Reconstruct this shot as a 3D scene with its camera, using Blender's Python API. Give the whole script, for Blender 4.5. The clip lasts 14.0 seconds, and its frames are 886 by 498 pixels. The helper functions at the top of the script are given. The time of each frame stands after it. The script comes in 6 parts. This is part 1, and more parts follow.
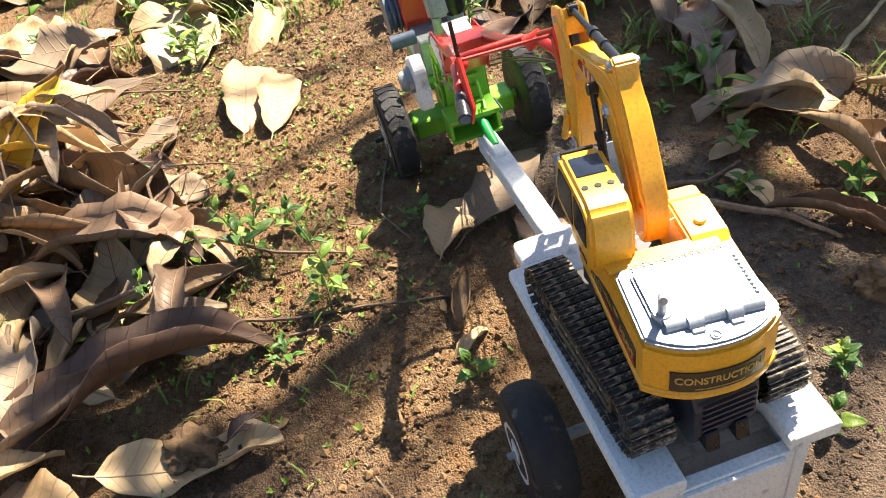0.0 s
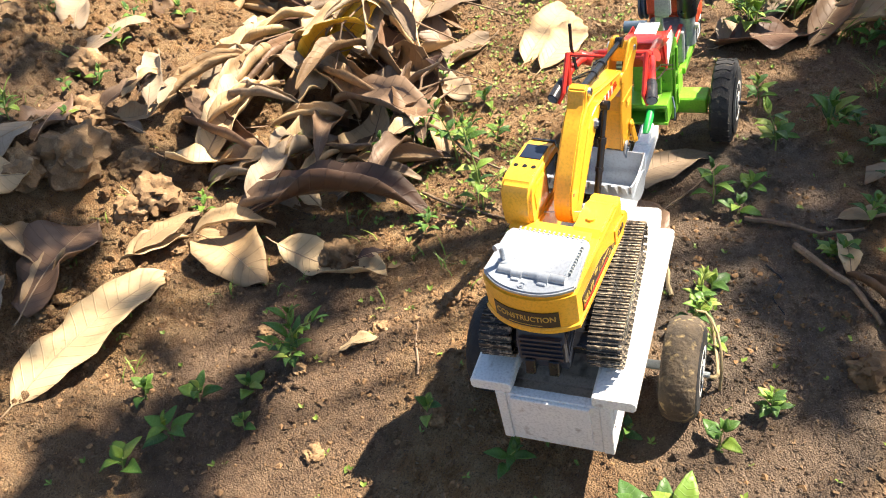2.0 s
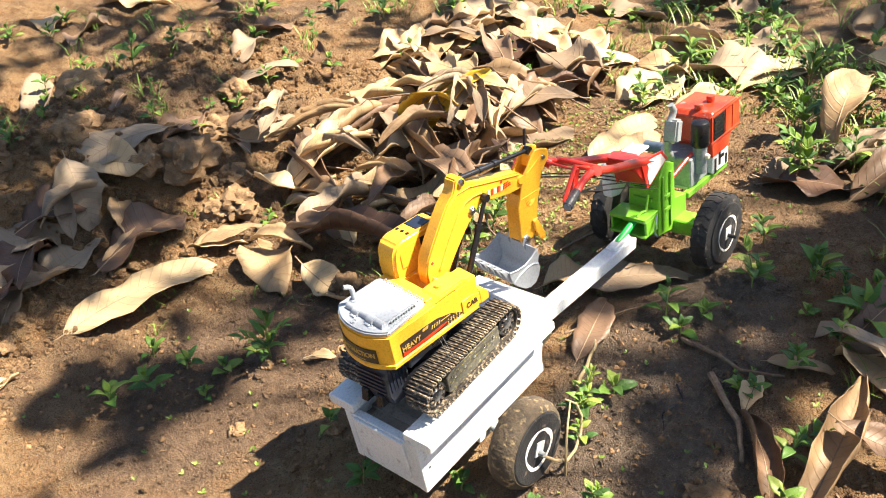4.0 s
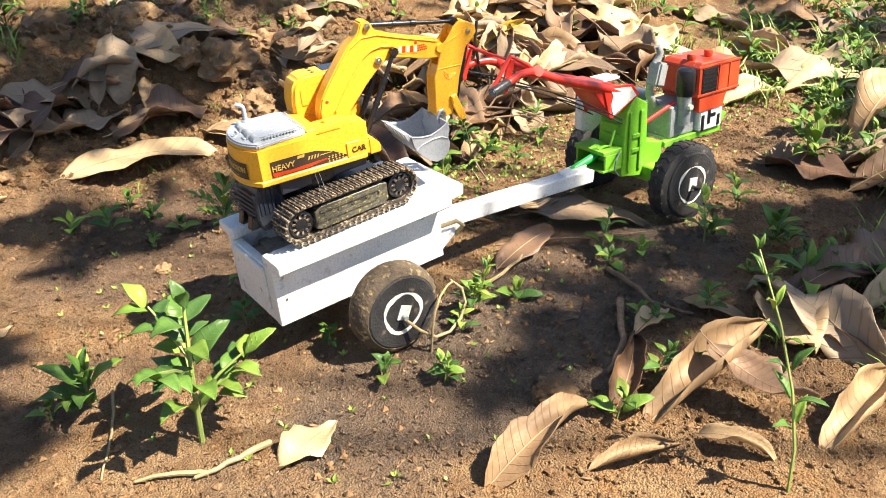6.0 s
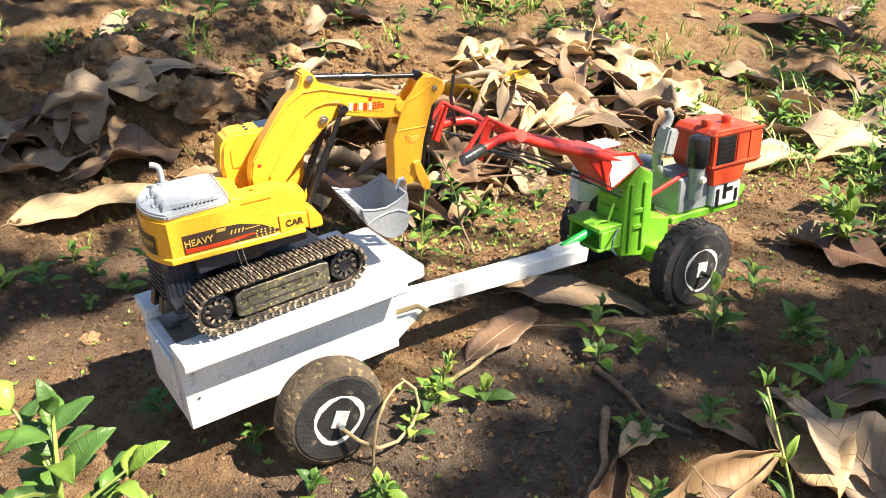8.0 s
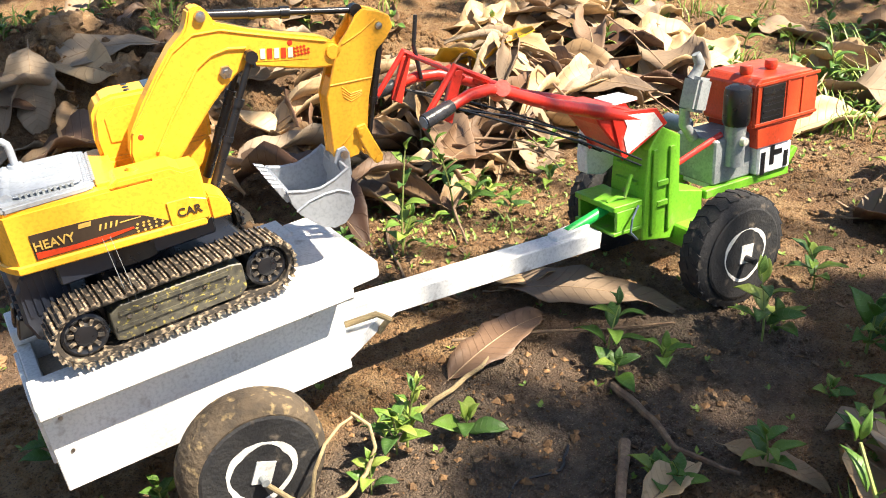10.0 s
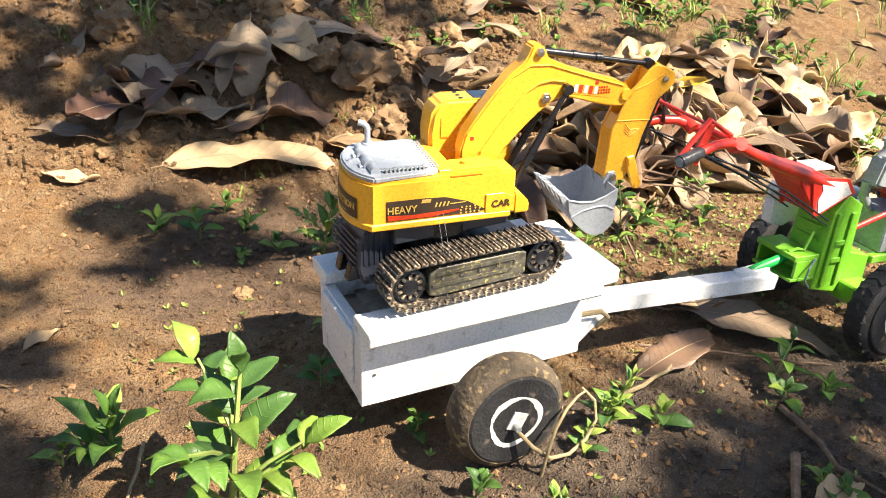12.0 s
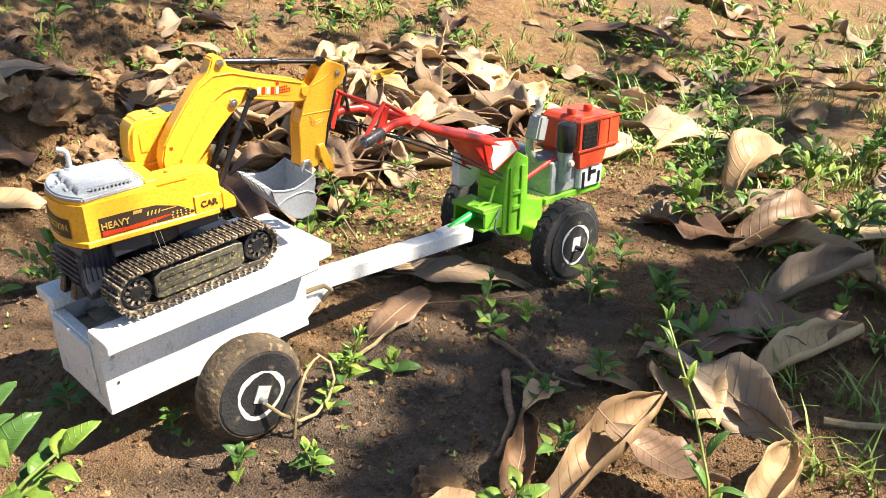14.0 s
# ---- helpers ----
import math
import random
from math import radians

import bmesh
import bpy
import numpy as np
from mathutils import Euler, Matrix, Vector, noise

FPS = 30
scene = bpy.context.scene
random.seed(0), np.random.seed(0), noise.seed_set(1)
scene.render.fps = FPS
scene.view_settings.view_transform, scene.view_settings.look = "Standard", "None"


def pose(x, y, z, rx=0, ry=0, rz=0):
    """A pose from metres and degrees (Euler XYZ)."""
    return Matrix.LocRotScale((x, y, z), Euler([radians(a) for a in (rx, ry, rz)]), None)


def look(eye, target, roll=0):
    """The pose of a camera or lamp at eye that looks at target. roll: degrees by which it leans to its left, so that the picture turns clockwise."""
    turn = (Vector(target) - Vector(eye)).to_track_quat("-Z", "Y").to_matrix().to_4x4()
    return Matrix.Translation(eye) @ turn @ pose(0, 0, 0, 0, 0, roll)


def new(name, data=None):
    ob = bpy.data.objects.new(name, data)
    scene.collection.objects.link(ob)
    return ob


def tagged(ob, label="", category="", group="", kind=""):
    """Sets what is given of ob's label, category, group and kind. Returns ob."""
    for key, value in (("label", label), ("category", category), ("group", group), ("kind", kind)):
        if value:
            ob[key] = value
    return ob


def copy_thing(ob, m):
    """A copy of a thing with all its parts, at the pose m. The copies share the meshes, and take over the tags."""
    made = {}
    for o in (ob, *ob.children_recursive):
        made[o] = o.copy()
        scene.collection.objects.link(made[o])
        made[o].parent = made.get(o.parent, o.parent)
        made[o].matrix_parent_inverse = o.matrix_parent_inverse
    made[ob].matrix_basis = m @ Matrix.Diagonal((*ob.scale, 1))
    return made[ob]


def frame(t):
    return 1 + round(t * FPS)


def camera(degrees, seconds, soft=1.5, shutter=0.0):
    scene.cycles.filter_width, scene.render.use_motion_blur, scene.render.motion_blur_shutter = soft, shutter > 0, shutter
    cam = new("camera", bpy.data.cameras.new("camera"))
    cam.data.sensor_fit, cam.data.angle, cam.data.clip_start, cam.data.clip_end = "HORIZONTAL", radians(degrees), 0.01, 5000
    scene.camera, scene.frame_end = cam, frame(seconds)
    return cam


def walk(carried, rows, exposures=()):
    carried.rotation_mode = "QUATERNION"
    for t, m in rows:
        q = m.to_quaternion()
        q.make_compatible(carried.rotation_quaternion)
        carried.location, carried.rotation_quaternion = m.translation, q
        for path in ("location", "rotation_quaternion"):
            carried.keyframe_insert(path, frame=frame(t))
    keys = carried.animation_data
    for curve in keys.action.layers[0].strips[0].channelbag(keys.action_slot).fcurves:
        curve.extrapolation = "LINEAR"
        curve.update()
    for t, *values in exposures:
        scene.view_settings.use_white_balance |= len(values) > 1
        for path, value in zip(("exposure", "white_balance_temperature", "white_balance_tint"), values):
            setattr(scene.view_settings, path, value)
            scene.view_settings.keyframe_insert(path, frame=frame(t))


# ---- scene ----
cam = camera(54.6, 14.0, soft=1.0)
PATH = [
    (0, (-0.294, 0.251, 0.609), (1.221, -0.083, -0.653), -8.1),
    (0.5, (-0.323, 0.174, 0.682), (1.195, 0.135, -0.62), -7.3),
    (1, (-0.356, 0.121, 0.673), (1.123, 0.172, -0.671), -6.1),
    (1.5, (-0.428, 0.03, 0.712), (1.03, 0.379, -0.612), -8.7),
    (2, (-0.499, -0.133, 0.734), (0.896, 0.501, -0.551), -8.3),
    (2.5, (-0.523, -0.207, 0.75), (0.862, 0.477, -0.52), -6.0),
    (3, (-0.529, -0.251, 0.799), (0.792, 0.579, -0.453), -6.3),
    (3.2, (-0.517, -0.303, 0.815), (0.787, 0.558, -0.433), -6.4),
    (5.3, (-0.378, -0.749, 0.666), (0.64, 0.731, -0.214), -0.8),
    (5.5, (-0.392, -0.766, 0.645), (0.629, 0.686, -0.276), -0.2),
    (6, (-0.332, -0.787, 0.6), (0.715, 0.586, -0.409), 0.6),
    (6.5, (-0.305, -0.766, 0.596), (0.768, 0.592, -0.406), 2.7),
    (7, (-0.268, -0.74, 0.59), (0.802, 0.629, -0.401), 4.1),
    (7.5, (-0.215, -0.719, 0.587), (0.827, 0.691, -0.374), 3.3),
    (8, (-0.173, -0.698, 0.572), (0.844, 0.748, -0.364), 2.2),
    (8.2, (-0.151, -0.698, 0.561), (0.855, 0.758, -0.371), 1.6),
    (10.3, (-0.01, -0.566, 0.471), (0.925, 0.919, -0.49), -1.2),
    (10.5, (-0.012, -0.563, 0.476), (0.926, 0.919, -0.484), -0.4),
    (11, (-0.08, -0.562, 0.485), (0.849, 0.927, -0.474), 3.5),
    (11.5, (-0.163, -0.574, 0.493), (0.718, 0.949, -0.457), 6.7),
    (12, (-0.242, -0.598, 0.53), (0.615, 0.935, -0.427), 7.6),
    (12.5, (-0.288, -0.637, 0.559), (0.69, 0.841, -0.368), 8.0),
    (13, (-0.279, -0.674, 0.56), (0.923, 0.653, -0.332), 6.4),
    (13.5, (-0.265, -0.716, 0.552), (1.043, 0.518, -0.326), 5.3),
    (14, (-0.268, -0.7, 0.554), (1.052, 0.516, -0.329), 5.2),
]
# the clip's camera is a little brighter over its first seconds
walk(cam, [(t, look(e, g, r)) for t, e, g, r in PATH], [(0, 1.90), (3.2, 1.90), (5.3, 1.78), (14, 1.76)])

R = random.Random(7)

# ---------------------------------------------------------------- light
SUN_DIR = Vector((0.36, -0.425, 0.87)).normalized()
sun = new("sun", bpy.data.lights.new("sun", "SUN"))
sun.data.energy, sun.data.angle, sun.data.color = 5.0, radians(0.6), (1.0, 0.868, 0.70)
sun.matrix_world = look(SUN_DIR * 8, (0, 0, 0))
world = bpy.data.worlds.new("sky")
scene.world = world
world.use_nodes = True
sky = world.node_tree.nodes.new("ShaderNodeTexSky")
sky.sky_type, sky.sun_disc = "NISHITA", False
sky.sun_elevation = math.asin(SUN_DIR.z)
sky.sun_rotation = math.atan2(SUN_DIR.x, SUN_DIR.y)
world.node_tree.links.new(sky.outputs[0], world.node_tree.nodes["Background"].inputs[0])
world.node_tree.nodes["Background"].inputs[1].default_value = 0.044


# ---------------------------------------------------------------- materials
def material(name, colour, colour2=None, rough=0.6, metal=0.0, scale=40.0, fine=400.0, bump=0.0, bump_scale=300.0,
             dirt=None, dirt_amount=0.0, dirt_scale=60.0, coat=0.0, random_amount=0.0, rough_var=0.12):
    m = bpy.data.materials.new(name)
    m.use_nodes = True
    nt = m.node_tree
    N, L = nt.nodes, nt.links
    bs = N["Principled BSDF"]
    tc = N.new("ShaderNodeTexCoord")

    def noise_node(s, detail=4.0):
        n = N.new("ShaderNodeTexNoise")
        n.inputs["Scale"].default_value, n.inputs["Detail"].default_value = s, detail
        L.new(tc.outputs["Object"], n.inputs["Vector"])
        return n.outputs["Fac"]

    def ramp(fac, lo, hi):
        r = N.new("ShaderNodeMapRange")
        r.inputs["From Min"].default_value, r.inputs["From Max"].default_value = lo, hi
        L.new(fac, r.inputs["Value"])
        return r.outputs["Result"]

    def mix(fac, a, b):
        x = N.new("ShaderNodeMix")
        x.data_type = "RGBA"
        for sock, v in ((x.inputs[0], fac), (x.inputs[6], a), (x.inputs[7], b)):
            if isinstance(v, (tuple, float)):
                sock.default_value = v if isinstance(v, float) else (*v, 1)
            else:
                L.new(v, sock)
        return x.outputs[2]

    colour2 = colour2 or tuple(c * 0.8 for c in colour)
    col = mix(ramp(noise_node(scale), 0.35, 0.65), colour, colour2)
    col = mix(ramp(noise_node(fine, 2.0), 0.45, 0.9), col, tuple(c * 0.7 for c in colour2))
    if dirt:
        fac = ramp(noise_node(dirt_scale, 8.0), 0.62 - dirt_amount * 0.35, 0.78 - dirt_amount * 0.3)
        col = mix(fac, col, dirt)
    if random_amount:
        info = N.new("ShaderNodeObjectInfo")
        hsv = N.new("ShaderNodeHueSaturation")
        r = N.new("ShaderNodeMapRange")
        r.inputs["To Min"].default_value, r.inputs["To Max"].default_value = 1 - random_amount, 1 + random_amount
        L.new(info.outputs["Random"], r.inputs["Value"])
        L.new(r.outputs["Result"], hsv.inputs["Value"])
        L.new(col, hsv.inputs["Color"])
        col = hsv.outputs["Color"]
    L.new(col, bs.inputs["Base Color"])
    r = N.new("ShaderNodeMapRange")
    r.inputs["To Min"].default_value, r.inputs["To Max"].default_value = max(0.04, rough - rough_var), min(1, rough + rough_var)
    L.new(noise_node(scale * 3), r.inputs["Value"])
    L.new(r.outputs["Result"], bs.inputs["Roughness"])
    bs.inputs["Metallic"].default_value = metal
    bs.inputs["Coat Weight"].default_value = coat
    if bump:
        b = N.new("ShaderNodeBump")
        b.inputs["Strength"].default_value, b.inputs["Distance"].default_value = bump, 0.002
        L.new(noise_node(bump_scale, 6.0), b.inputs["Height"])
        L.new(b.outputs["Normal"], bs.inputs["Normal"])
    return m


DUST = (0.30, 0.20, 0.12)
M_WHITE = material("white_painted_wood", (0.84, 0.85, 0.84), (0.77, 0.79, 0.79), 0.55, bump=0.25, bump_scale=180, scale=30,
                   dirt=(0.30, 0.26, 0.22), dirt_amount=0.02, dirt_scale=55)
M_WOOD_IN = material("bare_wood", (0.60, 0.50, 0.38), (0.48, 0.39, 0.29), 0.8, bump=0.3, scale=25, dirt=(0.2, 0.15, 0.11), dirt_amount=0.2)
M_YELLOW = material("yellow_plastic", (0.88, 0.46, 0.035), (0.85, 0.43, 0.030), 0.34, scale=20, bump=0.03, bump_scale=500, coat=0.2)
M_SILVER = material("silver_plastic", (0.40, 0.44, 0.50), (0.36, 0.40, 0.45), 0.36, 0.35, scale=30, bump=0.04)
M_BLACK = material("black_plastic", (0.008, 0.009, 0.012), (0.013, 0.014, 0.018), 0.30, scale=40, bump=0.05)
M_NAVY = material("dark_blue_plastic", (0.020, 0.025, 0.04), (0.03, 0.035, 0.05), 0.35, scale=40)
M_TRACK = material("dusty_black_track", (0.030, 0.027, 0.024), (0.05, 0.043, 0.036), 0.55, scale=120, bump=0.2,
                   dirt=(0.40, 0.32, 0.22), dirt_amount=0.30, dirt_scale=260, random_amount=0.3)
M_CAMO = material("speckled_side_frame", (0.035, 0.034, 0.03), (0.10, 0.095, 0.07), 0.5, scale=180, fine=900,
                  dirt=(0.45, 0.38, 0.08), dirt_amount=0.12, dirt_scale=330)
M_DECAL = material("black_sticker", (0.035, 0.026, 0.02), (0.05, 0.035, 0.025), 0.35, scale=60)
M_DECAL_RED = material("red_sticker", (0.60, 0.05, 0.012), None, 0.4)
M_DECAL_GOLD = material("gold_print", (0.62, 0.42, 0.10), None, 0.45)
M_PALE = material("pale_print", (0.75, 0.72, 0.62), None, 0.45)
M_GLASS = material("tinted_panel", (0.012, 0.018, 0.035), (0.02, 0.028, 0.05), 0.12, scale=30, coat=0.5, rough_var=0.05)
M_STEEL = material("steel_screw", (0.55, 0.55, 0.56), None, 0.3, 1.0, bump=0.1)
M_TYRE = material("dark_rubber", (0.012, 0.013, 0.016), (0.026, 0.026, 0.027), 0.7, scale=60, bump=0.5, bump_scale=350,
                  dirt=(0.20, 0.165, 0.125), dirt_amount=0.05, dirt_scale=70)
M_TYRE_DIRTY = material("soil_caked_rubber", (0.050, 0.040, 0.030), (0.10, 0.075, 0.048), 0.9, scale=70, bump=1.0, bump_scale=200,
                        dirt=(0.36, 0.27, 0.13), dirt_amount=0.20, dirt_scale=120)
M_WPAINT = material("brushed_white_paint", (0.80, 0.80, 0.77), (0.66, 0.65, 0.61), 0.6, scale=120, dirt=(0.25, 0.2, 0.15), dirt_amount=0.0, dirt_scale=150)
M_GREEN = material("green_paint", (0.19, 0.50, 0.030), (0.15, 0.43, 0.028), 0.42, scale=40, bump=0.15, coat=0.2, dirt=(0.28, 0.26, 0.1), dirt_amount=-0.02)
M_GREEN2 = material("bright_green_tube", (0.02, 0.50, 0.09), None, 0.4, scale=50)
M_RED = material("red_paint", (0.66, 0.036, 0.020), (0.56, 0.028, 0.018), 0.34, scale=45, bump=0.12, coat=0.3, dirt=(0.5, 0.25, 0.2), dirt_amount=-0.04)
M_ORANGE = material("orange_red_paint", (0.66, 0.075, 0.022), (0.60, 0.06, 0.02), 0.40, scale=45, bump=0.12, coat=0.2, dirt=(0.55, 0.4, 0.35), dirt_amount=-0.03)
M_GREY = material("grey_painted_metal", (0.34, 0.37, 0.38), (0.25, 0.28, 0.29), 0.5, 0.2, scale=60, bump=0.2, dirt=(0.6, 0.6, 0.58), dirt_amount=0.02)
M_BLUEGREY = material("blue_grey_rubber", (0.13, 0.19, 0.27), (0.09, 0.13, 0.19), 0.55, scale=60, bump=0.1)
M_GRIP = material("black_tape", (0.02, 0.021, 0.026), (0.035, 0.036, 0.042), 0.3, scale=200, bump=0.3, bump_scale=200)
M_CLOD = material("dry_clod", (0.28, 0.175, 0.085), (0.17, 0.105, 0.055), 0.95, scale=45, bump=0.8, bump_scale=220, dirt=(0.45, 0.32, 0.18), dirt_amount=0.1, random_amount=0.35)
M_TWIG = material("dry_twig", (0.30, 0.21, 0.13), (0.18, 0.12, 0.08), 0.85, scale=120, bump=0.4, random_amount=0.3)
M_VINE = material("pale_dry_vine", (0.42, 0.33, 0.18), (0.30, 0.23, 0.12), 0.7, scale=90, bump=0.3)
M_CHIP = material("leaf_chips", (0.26, 0.17, 0.09), (0.13, 0.08, 0.045), 0.9, scale=45, fine=200)
M_SPROUT = material("sprout_green", (0.26, 0.36, 0.06), (0.16, 0.27, 0.04), 0.5, scale=14)
M_BARK = material("tree_bark", (0.16, 0.12, 0.09), (0.09, 0.07, 0.05), 0.95, scale=8, bump=0.8, bump_scale=20)


def leaf_material(name, stops, rough, green):
    m = bpy.data.materials.new(name)
    m.use_nodes = True
    nt = m.node_tree
    N, L = nt.nodes, nt.links
    bs = N["Principled BSDF"]
    info, tc, uv = N.new("ShaderNodeObjectInfo"), N.new("ShaderNodeTexCoord"), N.new("ShaderNodeUVMap")
    uv.uv_map = "uv"
    ramp = N.new("ShaderNodeValToRGB")
    els = ramp.color_ramp.elements
    while len(els) < len(stops):
        els.new(0.5)
    for e, (p, c) in zip(els, stops):
        e.position, e.color = p, (*c, 1)
    add = N.new("ShaderNodeMath")
    add.operation = "MULTIPLY_ADD"
    n1 = N.new("ShaderNodeTexNoise")
    n1.inputs["Scale"].default_value, n1.inputs["Detail"].default_value = (60 if green else 26), 5
    L.new(tc.outputs["Object"], n1.inputs["Vector"])
    L.new(n1.outputs["Fac"], add.inputs[0])
    add.inputs[1].default_value = 0.35
    L.new(info.outputs["Random"], add.inputs[2])
    sub = N.new("ShaderNodeMath")
    sub.operation = "SUBTRACT"
    L.new(add.outputs[0], sub.inputs[0])
    sub.inputs[1].default_value = 0.17
    L.new(sub.outputs[0], ramp.inputs["Fac"])
    col = ramp.outputs["Color"]
    # side veins: slanted stripes on both halves of the blade
    sep = N.new("ShaderNodeSeparateXYZ")
    L.new(uv.outputs["UV"], sep.inputs[0])
    ab = N.new("ShaderNodeMath")
    ab.operation = "ABSOLUTE"
    L.new(sep.outputs["Y"], ab.inputs[0])
    ma = N.new("ShaderNodeMath")
    ma.operation = "MULTIPLY_ADD"
    L.new(ab.outputs[0], ma.inputs[0])
    ma.inputs[1].default_value = -0.10
    L.new(sep.outputs["X"], ma.inputs[2])
    mu = N.new("ShaderNodeMath")
    mu.operation = "MULTIPLY"
    L.new(ma.outputs[0], mu.inputs[0])
    mu.inputs[1].default_value = 2 * math.pi * (7 if green else 15)
    co = N.new("ShaderNodeMath")
    co.operation = "COSINE"
    L.new(mu.outputs[0], co.inputs[0])
    vein = N.new("ShaderNodeMapRange")
    vein.inputs["From Min"].default_value, vein.inputs["From Max"].default_value = 0.88, 1.0
    L.new(co.outputs[0], vein.inputs["Value"])
    mx = N.new("ShaderNodeMix")
    mx.data_type = "RGBA"
    mx.blend_type = "MULTIPLY" if not green else "SCREEN"
    k = N.new("ShaderNodeMath")
    k.operation = "MULTIPLY"
    k.inputs[1].default_value = 0.30
    L.new(vein.outputs[0], k.inputs[0])
    L.new(k.outputs[0], mx.inputs[0])
    L.new(col, mx.inputs[6])
    mx.inputs[7].default_value = (0.55, 0.5, 0.45, 1) if not green else (0.12, 0.16, 0.06, 1)
    col = mx.outputs[2]
    # blotches
    n2 = N.new("ShaderNodeTexNoise")
    n2.inputs["Scale"].default_value, n2.inputs["Detail"].default_value = 130, 6
    L.new(tc.outputs["Object"], n2.inputs["Vector"])
    r2 = N.new("ShaderNodeMapRange")
    r2.inputs["From Min"].default_value, r2.inputs["From Max"].default_value = 0.6, 0.75
    L.new(n2.outputs["Fac"], r2.inputs["Value"])
    m2 = N.new("ShaderNodeMix")
    m2.data_type, m2.blend_type = "RGBA", "MULTIPLY"
    k2 = N.new("ShaderNodeMath")
    k2.operation = "MULTIPLY"
    k2.inputs[1].default_value = 0.5 if not green else 0.25
    L.new(r2.outputs[0], k2.inputs[0])
    L.new(k2.outputs[0], m2.inputs[0])
    L.new(col, m2.inputs[6])
    m2.inputs[7].default_value = (0.6, 0.5, 0.42, 1)
    L.new(m2.outputs[2], bs.inputs["Base Color"])
    bs.inputs["Roughness"].default_value = rough
    b = N.new("ShaderNodeBump")
    b.inputs["Strength"].default_value, b.inputs["Distance"].default_value = 0.5, 0.0015
    ad = N.new("ShaderNodeMath")
    L.new(vein.outputs[0], ad.inputs[0])
    L.new(n2.outputs["Fac"], ad.inputs[1])
    L.new(ad.outputs[0], b.inputs["Height"])
    L.new(b.outputs["Normal"], bs.inputs["Normal"])
    # light shining through the thin blade
    tr = N.new("ShaderNodeBsdfTranslucent")
    L.new(m2.outputs[2], tr.inputs["Color"])
    ms = N.new("ShaderNodeMixShader")
    ms.inputs[0].default_value = 0.30 if green else 0.16
    L.new(bs.outputs[0], ms.inputs[1])
    L.new(tr.outputs[0], ms.inputs[2])
    L.new(ms.outputs[0], N["Material Output"].inputs["Surface"])
    return m


M_LEAF = leaf_material("dry_leaf", [(0.0, (0.13, 0.07, 0.036)), (0.2, (0.30, 0.195, 0.105)), (0.5, (0.49, 0.340, 0.180)), (1.0, (0.66, 0.50, 0.290))], 0.55, False)
M_LEAF_DARK = leaf_material("dark_dry_leaf", [(0.0, (0.09, 0.046, 0.03)), (0.5, (0.17, 0.10, 0.062)), (1.0, (0.27, 0.18, 0.115))], 0.5, False)
M_LEAF_GREY = leaf_material("grey_dry_leaf", [(0.0, (0.21, 0.15, 0.10)), (0.5, (0.30, 0.225, 0.152)), (1.0, (0.40, 0.315, 0.22))], 0.65, False)
M_LEAF_YELLOW = leaf_material("yellow_leaf", [(0.0, (0.42, 0.24, 0.02)), (0.5, (0.72, 0.44, 0.03)), (1.0, (0.80, 0.52, 0.05))], 0.45, False)
M_GREENLEAF = leaf_material("weed_leaf", [(0.0, (0.06, 0.14, 0.035)), (0.45, (0.12, 0.25, 0.04)), (0.8, (0.22, 0.35, 0.05)), (1.0, (0.34, 0.42, 0.09))], 0.45, True)
M_STEM = material("weed_stem", (0.20, 0.30, 0.06), (0.27, 0.30, 0.10), 0.55, scale=80, random_amount=0.3)
M_RIB = material("leaf_midrib", (0.42, 0.31, 0.19), (0.33, 0.23, 0.14), 0.6, scale=80, random_amount=0.3)
M_CANOPY = material("tree_foliage", (0.06, 0.11, 0.03), (0.04, 0.08, 0.02), 0.5, scale=5)


